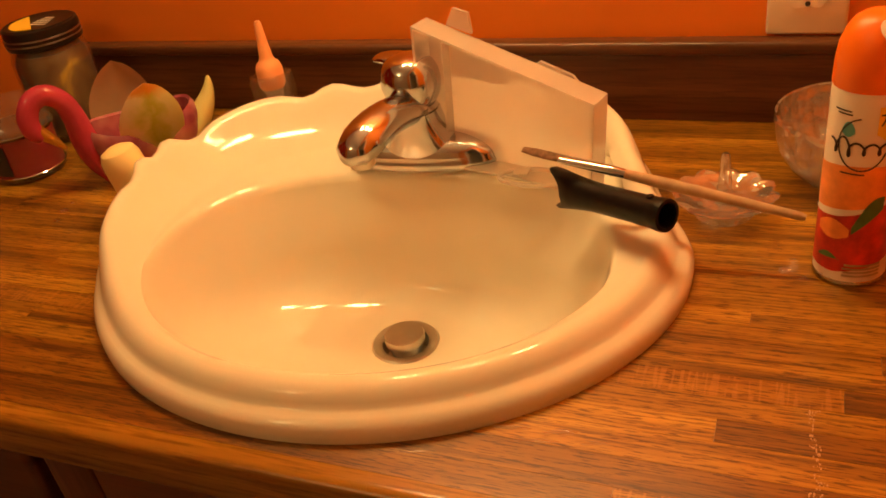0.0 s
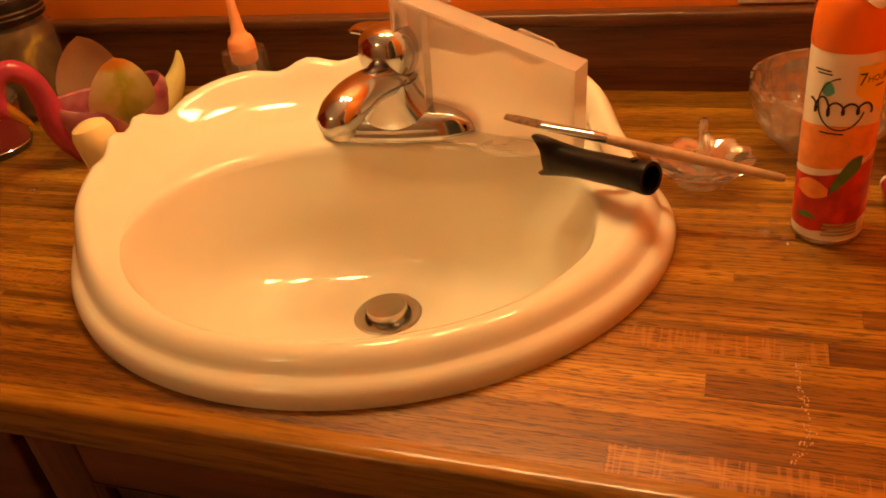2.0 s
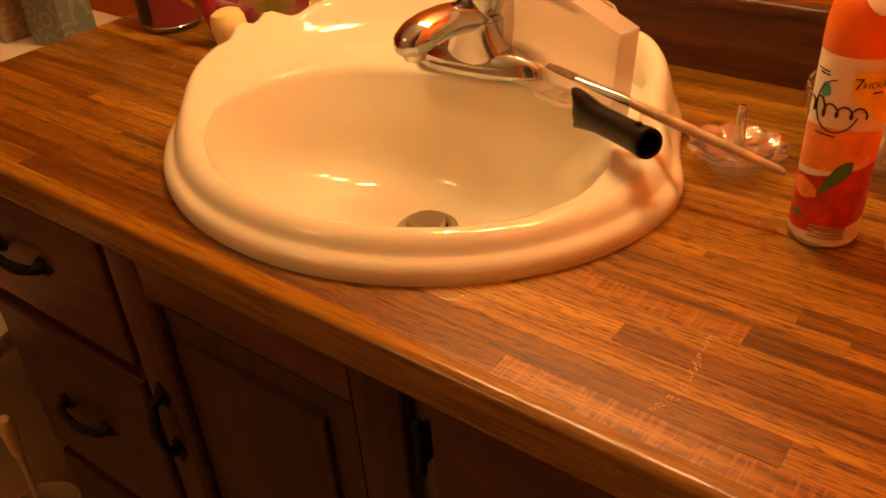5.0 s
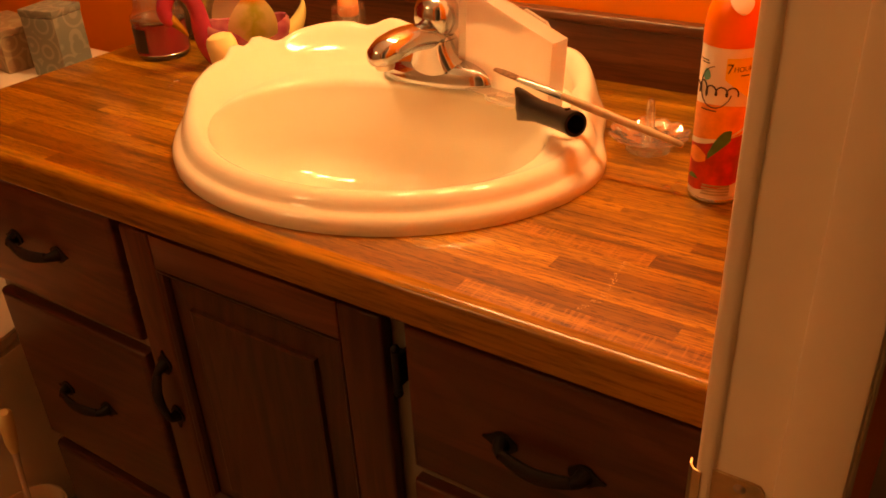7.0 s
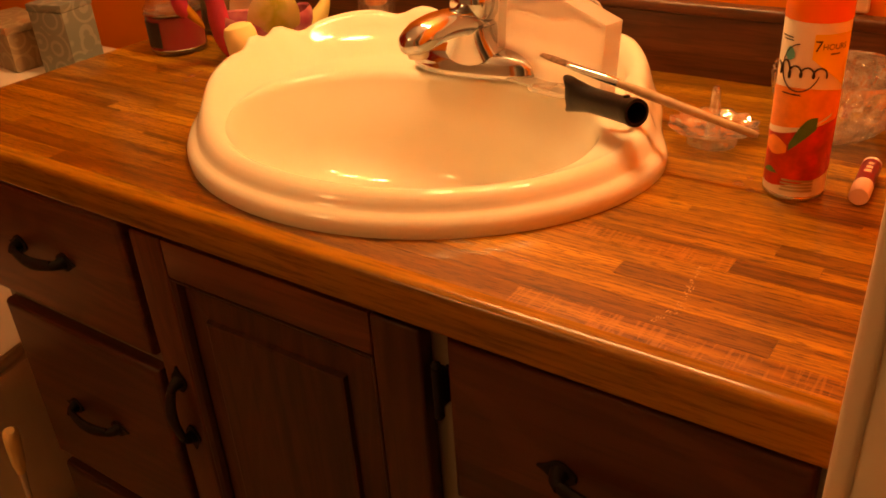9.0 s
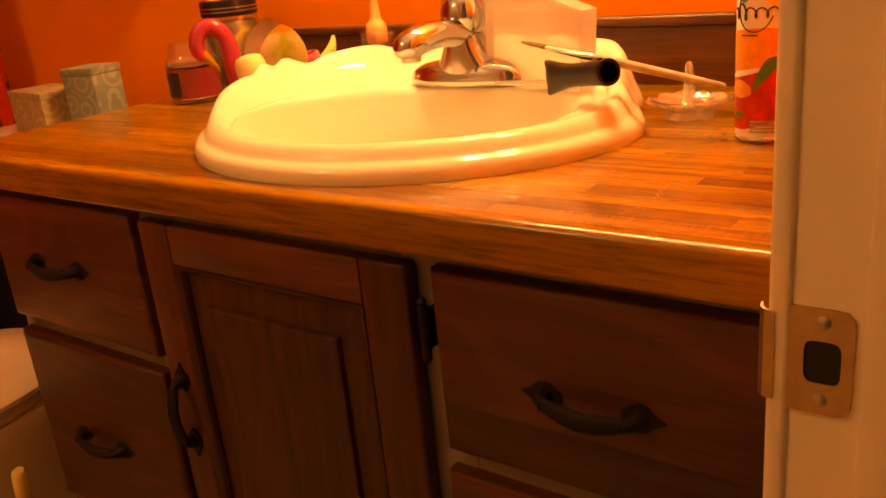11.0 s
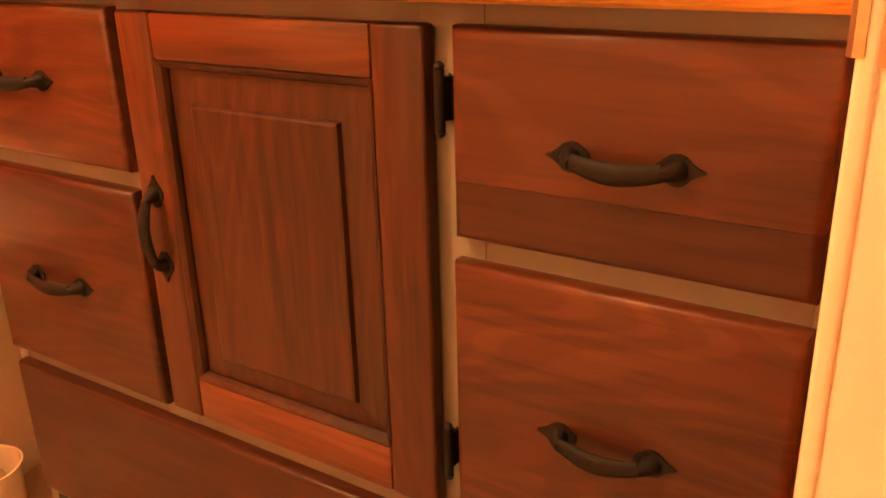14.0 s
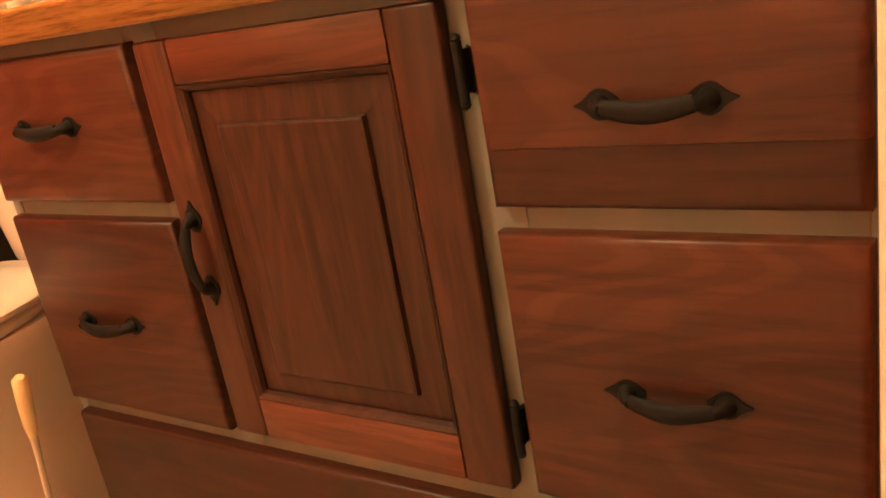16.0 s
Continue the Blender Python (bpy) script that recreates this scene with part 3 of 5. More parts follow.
# ---- light fixture over the mirror line ----
def pressed_glass(name, tint, body, relief, low=0.05, high=0.38, through_light=0.0):
    """Thin clear glass: mostly seen through, with sharp gloss that grows at the edges and a little milky body."""
    m = bpy.data.materials.new(name)
    m.use_nodes = True
    t = m.node_tree
    t.nodes.clear()
    out = t.nodes.new("ShaderNodeOutputMaterial")
    clear = t.nodes.new("ShaderNodeBsdfTransparent")
    clear.inputs["Color"].default_value = (*tint, 1)
    gloss = t.nodes.new("ShaderNodeBsdfGlossy")
    gloss.inputs["Roughness"].default_value = 0.06
    milk = t.nodes.new("ShaderNodeBsdfDiffuse")
    milk.inputs["Color"].default_value = (0.85, 0.82, 0.78, 1)
    lw = t.nodes.new("ShaderNodeLayerWeight")
    lw.inputs["Blend"].default_value = 0.35
    mp = t.nodes.new("ShaderNodeMapRange")
    mp.inputs["To Min"].default_value = low
    mp.inputs["To Max"].default_value = high
    t.links.new(lw.outputs["Facing"], mp.inputs["Value"])
    a = t.nodes.new("ShaderNodeMixShader")
    a.inputs[0].default_value = body
    b = t.nodes.new("ShaderNodeMixShader")
    t.links.new(clear.outputs[0], a.inputs[1])
    haze = t.nodes.new("ShaderNodeBsdfTranslucent")
    haze.inputs["Color"].default_value = (0.95, 0.92, 0.88, 1)
    cloudy = t.nodes.new("ShaderNodeMixShader")
    cloudy.inputs[0].default_value = through_light
    t.links.new(milk.outputs[0], cloudy.inputs[1])
    t.links.new(haze.outputs[0], cloudy.inputs[2])
    t.links.new(cloudy.outputs[0], a.inputs[2])
    t.links.new(mp.outputs[0], b.inputs[0])
    t.links.new(a.outputs[0], b.inputs[1])
    t.links.new(gloss.outputs[0], b.inputs[2])
    bp = t.nodes.new("ShaderNodeBump")
    bp.inputs["Strength"].default_value = relief
    bp.inputs["Distance"].default_value = 0.005
    vr = t.nodes.new("ShaderNodeTexVoronoi")
    vr.inputs["Scale"].default_value = 55
    t.links.new(coords(t), vr.inputs["Vector"])
    t.links.new(vr.outputs["Distance"], bp.inputs["Height"])
    for n in (gloss, milk, lw):
        t.links.new(bp.outputs["Normal"], n.inputs["Normal"])
    t.links.new(b.outputs[0], out.inputs["Surface"])
    return m


M_CLEAR = pressed_glass("clear_glass", (0.96, 0.95, 0.93), 0.03, 0.0)
M_CUT = pressed_glass("cut_glass", (0.97, 0.96, 0.94), 0.15, 1.0, 0.22, 0.85, 0.35)
M_FROST = pressed_glass("milky_plastic", (0.98, 0.97, 0.95), 0.50, 0.05, 0.04, 0.30, 0.5)
M_BLACK = plain("black_rubber", (0.006, 0.006, 0.0065), 0.36, 0.0, 0.22, vary=0.3, scale=90, relief=0.1)
M_BRUSHWOOD = plain("worn_painted_wood", (0.42, 0.29, 0.17), 0.5, vary=0.3, scale=45)
M_BRISTLE = plain("stiff_bristles", (0.16, 0.09, 0.05), 0.8, vary=0.4, scale=200, relief=0.6)
M_CREAM = plain("cream_plastic", (0.86, 0.72, 0.36), 0.35, vary=0.04)
M_ORANGE = plain("orange_plastic", (0.84, 0.175, 0.014), 0.35, vary=0.03, relief=0.0)
M_NOZZLE = plain("peach_plastic", (0.86, 0.38, 0.17), 0.4, vary=0.05, relief=0.0)
M_WHITE = plain("white_enamel", (0.85, 0.80, 0.72), 0.3, vary=0.02, relief=0.0)
M_YELLOW = plain("yellow_label", (0.90, 0.62, 0.06), 0.4, vary=0.03, relief=0.0)
M_RED = plain("red_label", (0.52, 0.03, 0.02), 0.4, vary=0.45, scale=60, relief=0.0)
M_PEACH = plain("orange_fruit_label", (0.88, 0.30, 0.07), 0.4, vary=0.18, scale=70, relief=0.0)
M_GREEN = plain("green_leaf_label", (0.08, 0.20, 0.05), 0.4, vary=0.3, scale=80, relief=0.0)
M_TEAL = plain("teal_label", (0.10, 0.42, 0.42), 0.4, vary=0.1, relief=0.0)
M_INK = plain("dark_ink", (0.03, 0.02, 0.02), 0.5, vary=0.05, relief=0.0)
M_WAX = plain("dark_red_wax", (0.30, 0.012, 0.025), 0.25, vary=0.12, relief=0.0)
M_LID = plain("black_lid_metal", (0.035, 0.030, 0.026), 0.35, 0.7, vary=0.2, relief=0.0)
M_JAR, _t, _b = material("yellow_jar_fill", 0.45)
_t.links.new(ramp(_t, noise_tex(_t, coords(_t), 17, 3, 0.5, 0.7), [(0.40, (0.07, 0.035, 0.012)), (0.52, (0.16, 0.10, 0.03)), (0.62, (0.55, 0.38, 0.04))]), _b.inputs["Base Color"])
M_BALM = plain("dark_red_tube", (0.20, 0.012, 0.024), 0.3, vary=0.06, relief=0.0)
M_BALMCAP = plain("pale_tube_cap", (0.80, 0.55, 0.42), 0.35, vary=0.04, relief=0.0)
M_PLATE = plain("ivory_outlet_plastic", (0.78, 0.70, 0.56), 0.35, vary=0.03)
M_SEATGAP = plain("seat_gap_shade", (0.05, 0.045, 0.04), 0.6)


def light_bar():
    b = thing("vanity_light", (-0.04, 0.0, 1.60), "brass wall light bar with round bulbs", "lamp")
    part("back_plate", box(-0.26, 0.26, -0.022, 0.011, -0.055, 0.055, 0.006), M_BRASS, b)
    glow = bpy.data.materials.new("lit_bulb_glass")
    glow.use_nodes = True
    p = glow.node_tree.nodes["Principled BSDF"]
    p.inputs["Base Color"].default_value = (1, 0.9, 0.75, 1)
    p.inputs["Emission Color"].default_value = (*WARM, 1)
    p.inputs["Emission Strength"].default_value = BULB_GLOW
    for bx in BULBS:
        h = part("bulb_holder", lathe([(0.026, 0.0), (0.026, 0.02), (0.018, 0.034)], 20), M_BRASS, b, turn=pose(bx + 0.04, -0.022, -0.0, 90, 0, 0))
        prof = [(0.014, 0.0), (0.016, 0.008)] + [(0.040 * math.sin(a), 0.046 - 0.040 * math.cos(a)) for a in [0.5 + i * (math.pi - 0.52) / 12 for i in range(13)]]
        part("bulb", lathe(prof, 24), glow, h, "lit round bulb", turn=pose(0, 0, 0.030))


light_bar()


# ---- tap ----
def tap():
    f = thing("tap", (0, 0, 0), "chrome single-lever basin tap with short arched spout", "tap", turn=pose(-0.001, -0.168, 0.8500, 0, 0, 5))

    def stadium(hx, hy, z, dx=0.0, dy=0.0, n=40):
        pts = []
        for k in range(n):
            a = 2 * math.pi * k / n
            c, s = math.cos(a), math.sin(a)
            q = (abs(c) ** 2.6 + abs(s) ** 2.2) ** (-1 / 2.4)
            pts.append((dx + hx * c * q, dy + hy * s * q, z))
        return pts
    # plate with domed wings, and a body that rises from them to the column
    dome = [stadium(0.0772 - 0.050 * (1 - math.cos(a)), 0.0282 - 0.018 * (1 - math.cos(a)), 0.0095 + 0.0185 * math.sin(a)) for a in [radians(10 * k) for k in range(10)]]
    part("base_plate", rings([stadium(0.0765, 0.0275, 0.0), stadium(0.0785, 0.0292, 0.002), stadium(0.0788, 0.0295, 0.006), stadium(0.0780, 0.0288, 0.0080)] + dome), M_CHROME, f)
    loops = []
    for k in range(15):
        u = k / 14
        loops.append(stadium(0.0235 + 0.022 * (1 - u) ** 1.6, 0.0276 - 0.0038 * u, 0.012 + 0.042 * u, 0.0, -0.003 * u))
    part("body", rings(loops), M_CHROME, f)
    pts, rad = smooth([(0.0, 0.006, 0.050), (-0.003, -0.016, 0.058), (-0.009, -0.040, 0.0625), (-0.016, -0.062, 0.0620), (-0.022, -0.081, 0.0580), (-0.027, -0.095, 0.0520), (-0.0295, -0.102, 0.0470)], [0.0190, 0.0192, 0.0198, 0.0208, 0.0208, 0.0165, 0.0045], 4)
    part("spout", tube(pts, rad, 26, 0.78), M_CHROME, f)
    part("aerator", lathe([(0.0105, 0.0), (0.0115, 0.003), (0.0115, 0.012)], 20), M_STEEL, f, turn=pose(-0.0235, -0.085, 0.0375))
    lever = part("column", lathe([(0.0236, 0.044), (0.0232, 0.052), (0.0212, 0.0555), (0.0202, 0.0575), (0.0216, 0.0600), (0.0252, 0.0660), (0.0276, 0.0750), (0.0278, 0.0825), (0.0262, 0.0910), (0.0222, 0.0975), (0.0160, 0.1015), (0.0078, 0.1034), (0.0001, 0.1040)], 30), M_CHROME, f)
    pts, rad = smooth([(0.012, 0.012, 0.084), (0.000, 0.015, 0.089), (-0.016, 0.019, 0.0925), (-0.028, 0.022, 0.0935), (-0.037, 0.024, 0.0925), (-0.042, 0.025, 0.0905)], [0.012, 0.0165, 0.0150, 0.0125, 0.0095, 0.004], 4)
    part("lever", tube(pts, rad, 18, 0.36), M_CHROME, lever, "flat chrome lever")


tap()


# ---- things on the sink ----
def plastic_tray():
    """A shallow translucent tray that stands on its long side."""
    a, b = Vector((0.0025, -0.178, 0)), Vector((0.171, -0.220, 0))
    d = (b - a).normalized()
    ang = math.degrees(math.atan2(d.y, d.x))
    t = thing("plastic_tray", (0, 0, 0), "frosted translucent plastic tray standing on its side", "tray", turn=pose(a.x, a.y, 0.8525, 0, 0, ang) @ pose(0, 0, 0, 0, 4.5, 0))
    L, hl, hr, w, k = (b - a).length, 0.131, 0.082, 0.024, 0.0022
    out = [(0.0, 0.0), (L, 0.012), (L, 0.012 + hr), (0.0, hl)]
    part("floor_panel", sheet(out, k, "y", w - k), M_FROST, t)
    part("top_wall", sheet([(0, hl), (L, 0.012 + hr), (L, 0.012 + hr - k), (0, hl - k)], w - k, "y", 0.0), M_FROST, t)
    part("bottom_wall", sheet([(0, 0), (L, 0.012), (L, 0.012 + k), (0, k)], w - k, "y", 0.0), M_FROST, t)
    part("end_wall", sheet([(L - k, 0.012 + k), (L, 0.012 + k), (L, 0.012 + hr - k), (L - k, 0.012 + hr - k)], w - k, "y", 0.0), M_FROST, t)
    part("end_wall", sheet([(0, k), (k, k), (k, hl - k), (0, hl - k)], w - k, "y", 0.0), M_FROST, t)
    part("inner_rib", sheet([(0.022, k), (0.0235, k), (0.0235, hl - 0.016), (0.022, hl - 0.016)], w * 0.5, "y", w * 0.45), M_FROST, t)
    part("tab", sheet([(0.020, hl - 0.004), (0.046, hl - 0.008), (0.043, hl + 0.010), (0.028, hl + 0.012)], 0.003, "y", w), M_FROST, t)
    part("tab", sheet([(0.105, hl - 0.026), (0.150, hl - 0.036), (0.142, hl - 0.028), (0.112, hl - 0.021)], 0.003, "y", w), M_FROST, t)
    part("slot", box(-0.0006, 0.0006, 0.006, 0.011, hl - 0.040, hl - 0.018), M_INK, t)


plastic_tray()


def black_handle():
    p0, p1 = Vector((0.152, -0.244, 0.8700)), Vector((0.245, -0.302, 0.8855))
    d = (p1 - p0).normalized()
    h = thing("black_handle", (0, 0, 0), "black hollow plastic handle lying on the sink rim", "handle", turn=Matrix.Translation(p0) @ d.to_track_quat("Z", "Y").to_matrix().to_4x4())
    L = (p1 - p0).length
    n = 28

    def ring(r, z, flare=0.0, cut=0.0):
        pts = []
        for k in range(n):
            a = 2 * math.pi * k / n
            pts.append((r * math.cos(a), r * math.sin(a) * (1 + flare * abs(math.sin(a))), z + cut * math.sin(a) ** 4))
        return pts
    loops = [ring(0.0085, 0.014, 0.0, -0.010), ring(0.0110, 0.010, 0.50, -0.018), ring(0.0120, 0.012, 0.50, -0.016), ring(0.0120, 0.020, 0.25, -0.006), ring(0.0118, 0.030, 0.08), ring(0.0116, 0.042), ring(0.0114, L - 0.03), ring(0.0119, L - 0.010), ring(0.0127, L - 0.003), ring(0.0122, L), ring(0.0094, L), ring(0.0090, L - 0.03)]
    part("grip", rings(loops), M_BLACK, h)
    bm = tube([(0.0, 0.0110, L - 0.014), (0.0, 0.0132, L - 0.014)], 0.0028, 12)
    part("rivet", bm, M_IRON, h)


black_handle()


def paint_brush():
    p0, p1 = Vector((0.126, -0.251, 0.9070)), Vector((0.336, -0.260, 0.8660))
    d = (p1 - p0).normalized()
    b = thing("paint_brush", (0, 0, 0), "flat artist's brush with worn wooden handle and stiff dark bristles", "brush", turn=Matrix.Translation(p0) @ d.to_track_quat("Z", "Y").to_matrix().to_4x4())
    L = (p1 - p0).length

    def oval(r, f, z, n=18):
        return [(r * f * math.cos(2 * math.pi * k / n), r * math.sin(2 * math.pi * k / n) / f, z) for k in range(n)]
    part("bristles", rings([oval(0.0022, 1.9, 0.0), oval(0.0034, 1.7, 0.010), oval(0.0036, 1.5, 0.034)]), M_BRISTLE, b)
    part("ferrule", rings([oval(0.0038, 1.5, 0.030), oval(0.0040, 1.3, 0.045), oval(0.0041, 1.0, 0.070), oval(0.0043, 1.0, 0.072), oval(0.0040, 1.0, 0.076), oval(0.0040, 1, 0.082)]), M_CHROME, b, "tarnished metal ferrule")
    part("handle", rings([oval(0.0036, 1, 0.080), oval(0.0040, 1, 0.090), oval(0.0046, 1, 0.112), oval(0.0043, 1, 0.140), oval(0.0036, 1, 0.180), oval(0.0032, 1, L - 0.004), oval(0.0022, 1, L)]), M_BRUSHWOOD, b)


paint_brush()


def plastic_loop():
    l = thing("plastic_loop", (0.117, -0.203, 0.8535), "small clear plastic loop lying on the sink", "ring")
    n = 26
    pts = [(0.031 * math.cos(2 * math.pi * k / n), 0.0150 * math.sin(2 * math.pi * k / n), 0.002) for k in range(n + 1)]
    part("band", tube(pts, 0.0022, 8), M_FROST, l)
    part("tab", box(-0.019, -0.005, -0.002, 0.012, 0.003, 0.0055, 0.001), M_FROST, l)


plastic_loop()


# ---- things on the counter ----
def nozzle_bottle():
    b = thing("squeeze_bottle", (0, 0, 0), "small clear bottle with peach pointed nozzle cap", "bottle", turn=pose(-0.200, -0.094, TOP, 0, 0, 35) @ Matrix.Diagonal((1.02, 1.02, 1.05, 1)))
    def oval(r, z):
        return [(r * 1.12 * math.cos(2 * math.pi * k / 28), r * 0.85 * math.sin(2 * math.pi * k / 28), z) for k in range(28)]
    body = part("body", rings([oval(r, z) for r, z in ((0.018, 0.001), (0.0205, 0.004), (0.0212, 0.034), (0.0212, 0.072), (0.0200, 0.0790), (0.0165, 0.0805), (0.0160, 0.0790), (0.0185, 0.0765), (0.0198, 0.070), (0.0198, 0.010))]), M_CLEAR, b, "clear plastic shell")
    part("neck", lathe([(0.0095, 0.055), (0.0095, 0.070)], 20), M_FROST, body)
    part("cap", lathe([(0.0128, 0.066), (0.0140, 0.069), (0.0142, 0.078), (0.0138, 0.086), (0.0122, 0.091), (0.0088, 0.094), (0.0070, 0.098), (0.0050, 0.118), (0.0037, 0.132), (0.0026, 0.1345)], 24), M_NOZZLE, b, "peach plastic nozzle cap")


nozzle_bottle()


def candle_jar():
    c = thing("candle_jar", (0, 0, 0), "dark red candle in a glass jar with clear glass lid", "candle", turn=pose(-0.491, -0.184, TOP) @ Matrix.Diagonal((1.18, 1.18, 1.12, 1)))
    part("wax", lathe([(0.0290, 0.004), (0.0324, 0.006), (0.0324, 0.0465), (0.0310, 0.0475)], 32), M_WAX, c)
    part("jar", lathe([(0.0305, 0.0005), (0.0325, 0.003), (0.0328, 0.010), (0.0328, 0.046), (0.0335, 0.050), (0.0325, 0.052), (0.0311, 0.052), (0.0311, 0.0035), (0.0295, 0.003)], 32), M_CLEAR, c)
    part("rim_band", lathe([(0.0330, 0.0480), (0.0345, 0.0490), (0.0345, 0.0500), (0.0330, 0.0510)], 32), M_CHROME, c)
    part("foot_band", lathe([(0.0329, 0.0060), (0.0335, 0.0066), (0.0335, 0.0074), (0.0329, 0.0080)], 32), M_CHROME, c)
    part("label", rings([[(0.0334 * math.cos(a), 0.0334 * math.sin(a), z) for a in [radians(-150 + 6 * k) for k in range(14)]] for z in (0.011, 0.042)], False, False, False), M_INK, c, "dark paper label")
    part("lid", lathe([(0.0325, 0.0525), (0.0335, 0.0550), (0.0300, 0.0590), (0.0270, 0.0660), (0.0262, 0.0760), (0.0255, 0.0775), (0.0001, 0.0780)], 32), M_CLEAR, c, "clear glass lid")


candle_jar()


def screw_jar():
    j = thing("screw_lid_jar", (0, 0, 0), "tall jar of yellow filling with a black metal screw lid", "jar", turn=pose(-0.518, -0.074, TOP) @ Matrix.Diagonal((1.24, 1.24, 1.12, 1)))
    part("filling", lathe([(0.030, 0.004), (0.0345, 0.008), (0.0345, 0.085), (0.030, 0.095)], 32), M_JAR, j)
    part("glass", lathe([(0.0335, 0.0005), (0.0368, 0.004), (0.0372, 0.012), (0.0372, 0.088), (0.0345, 0.098), (0.0325, 0.102), (0.0325, 0.112)], 32, True, False), M_CLEAR, j)
    for z in (0.1085, 0.1135):
        part("thread_band", lathe([(0.0352, z - 0.0010), (0.0363, z - 0.0006), (0.0363, z + 0.0006), (0.0352, z + 0.0010)], 40, False, False), M_STEEL, j, "bright worn metal band")
    lid = part("lid", lathe([(0.0340, 0.102), (0.0355, 0.103), (0.0360, 0.107), (0.0352, 0.108), (0.0358, 0.112), (0.0352, 0.114), (0.0358, 0.118), (0.0350, 0.123), (0.0325, 0.1245), (0.0310, 0.1240), (0.0001, 0.1240)], 40), M_LID, j, "black metal screw lid")
    part("lid_label", sheet([(0.027 * math.cos(radians(150 + 10 * k)), 0.027 * math.sin(radians(150 + 10 * k))) for k in range(16)], 0.0006, "z", 0.1241), M_YELLOW, lid, "yellow and white printed lid label")
    for k in range(5):
        part("print_bar", box(-0.004 + 0.001 * k, 0.018 - 0.002 * k, -0.010 + 0.005 * k, -0.0085 + 0.005 * k, 0.1241, 0.1246), M_WHITE, lid)


screw_jar()


def cork():
    c = thing("cream_stopper", (0, 0, 0), "cream rounded plastic stopper leaning on the sink rim", "stopper", turn=pose(-0.263, -0.260, TOP + 0.003, 0, -9, 20) @ Matrix.Diagonal((1.2, 1.2, 1.1, 1)))
    part("body", lathe([(0.0125, 0.0), (0.0150, 0.002), (0.0158, 0.02), (0.0163, 0.052), (0.0160, 0.060), (0.0135, 0.0665), (0.0080, 0.0695), (0.0001, 0.0702)], 28), M_CREAM, c)


cork()


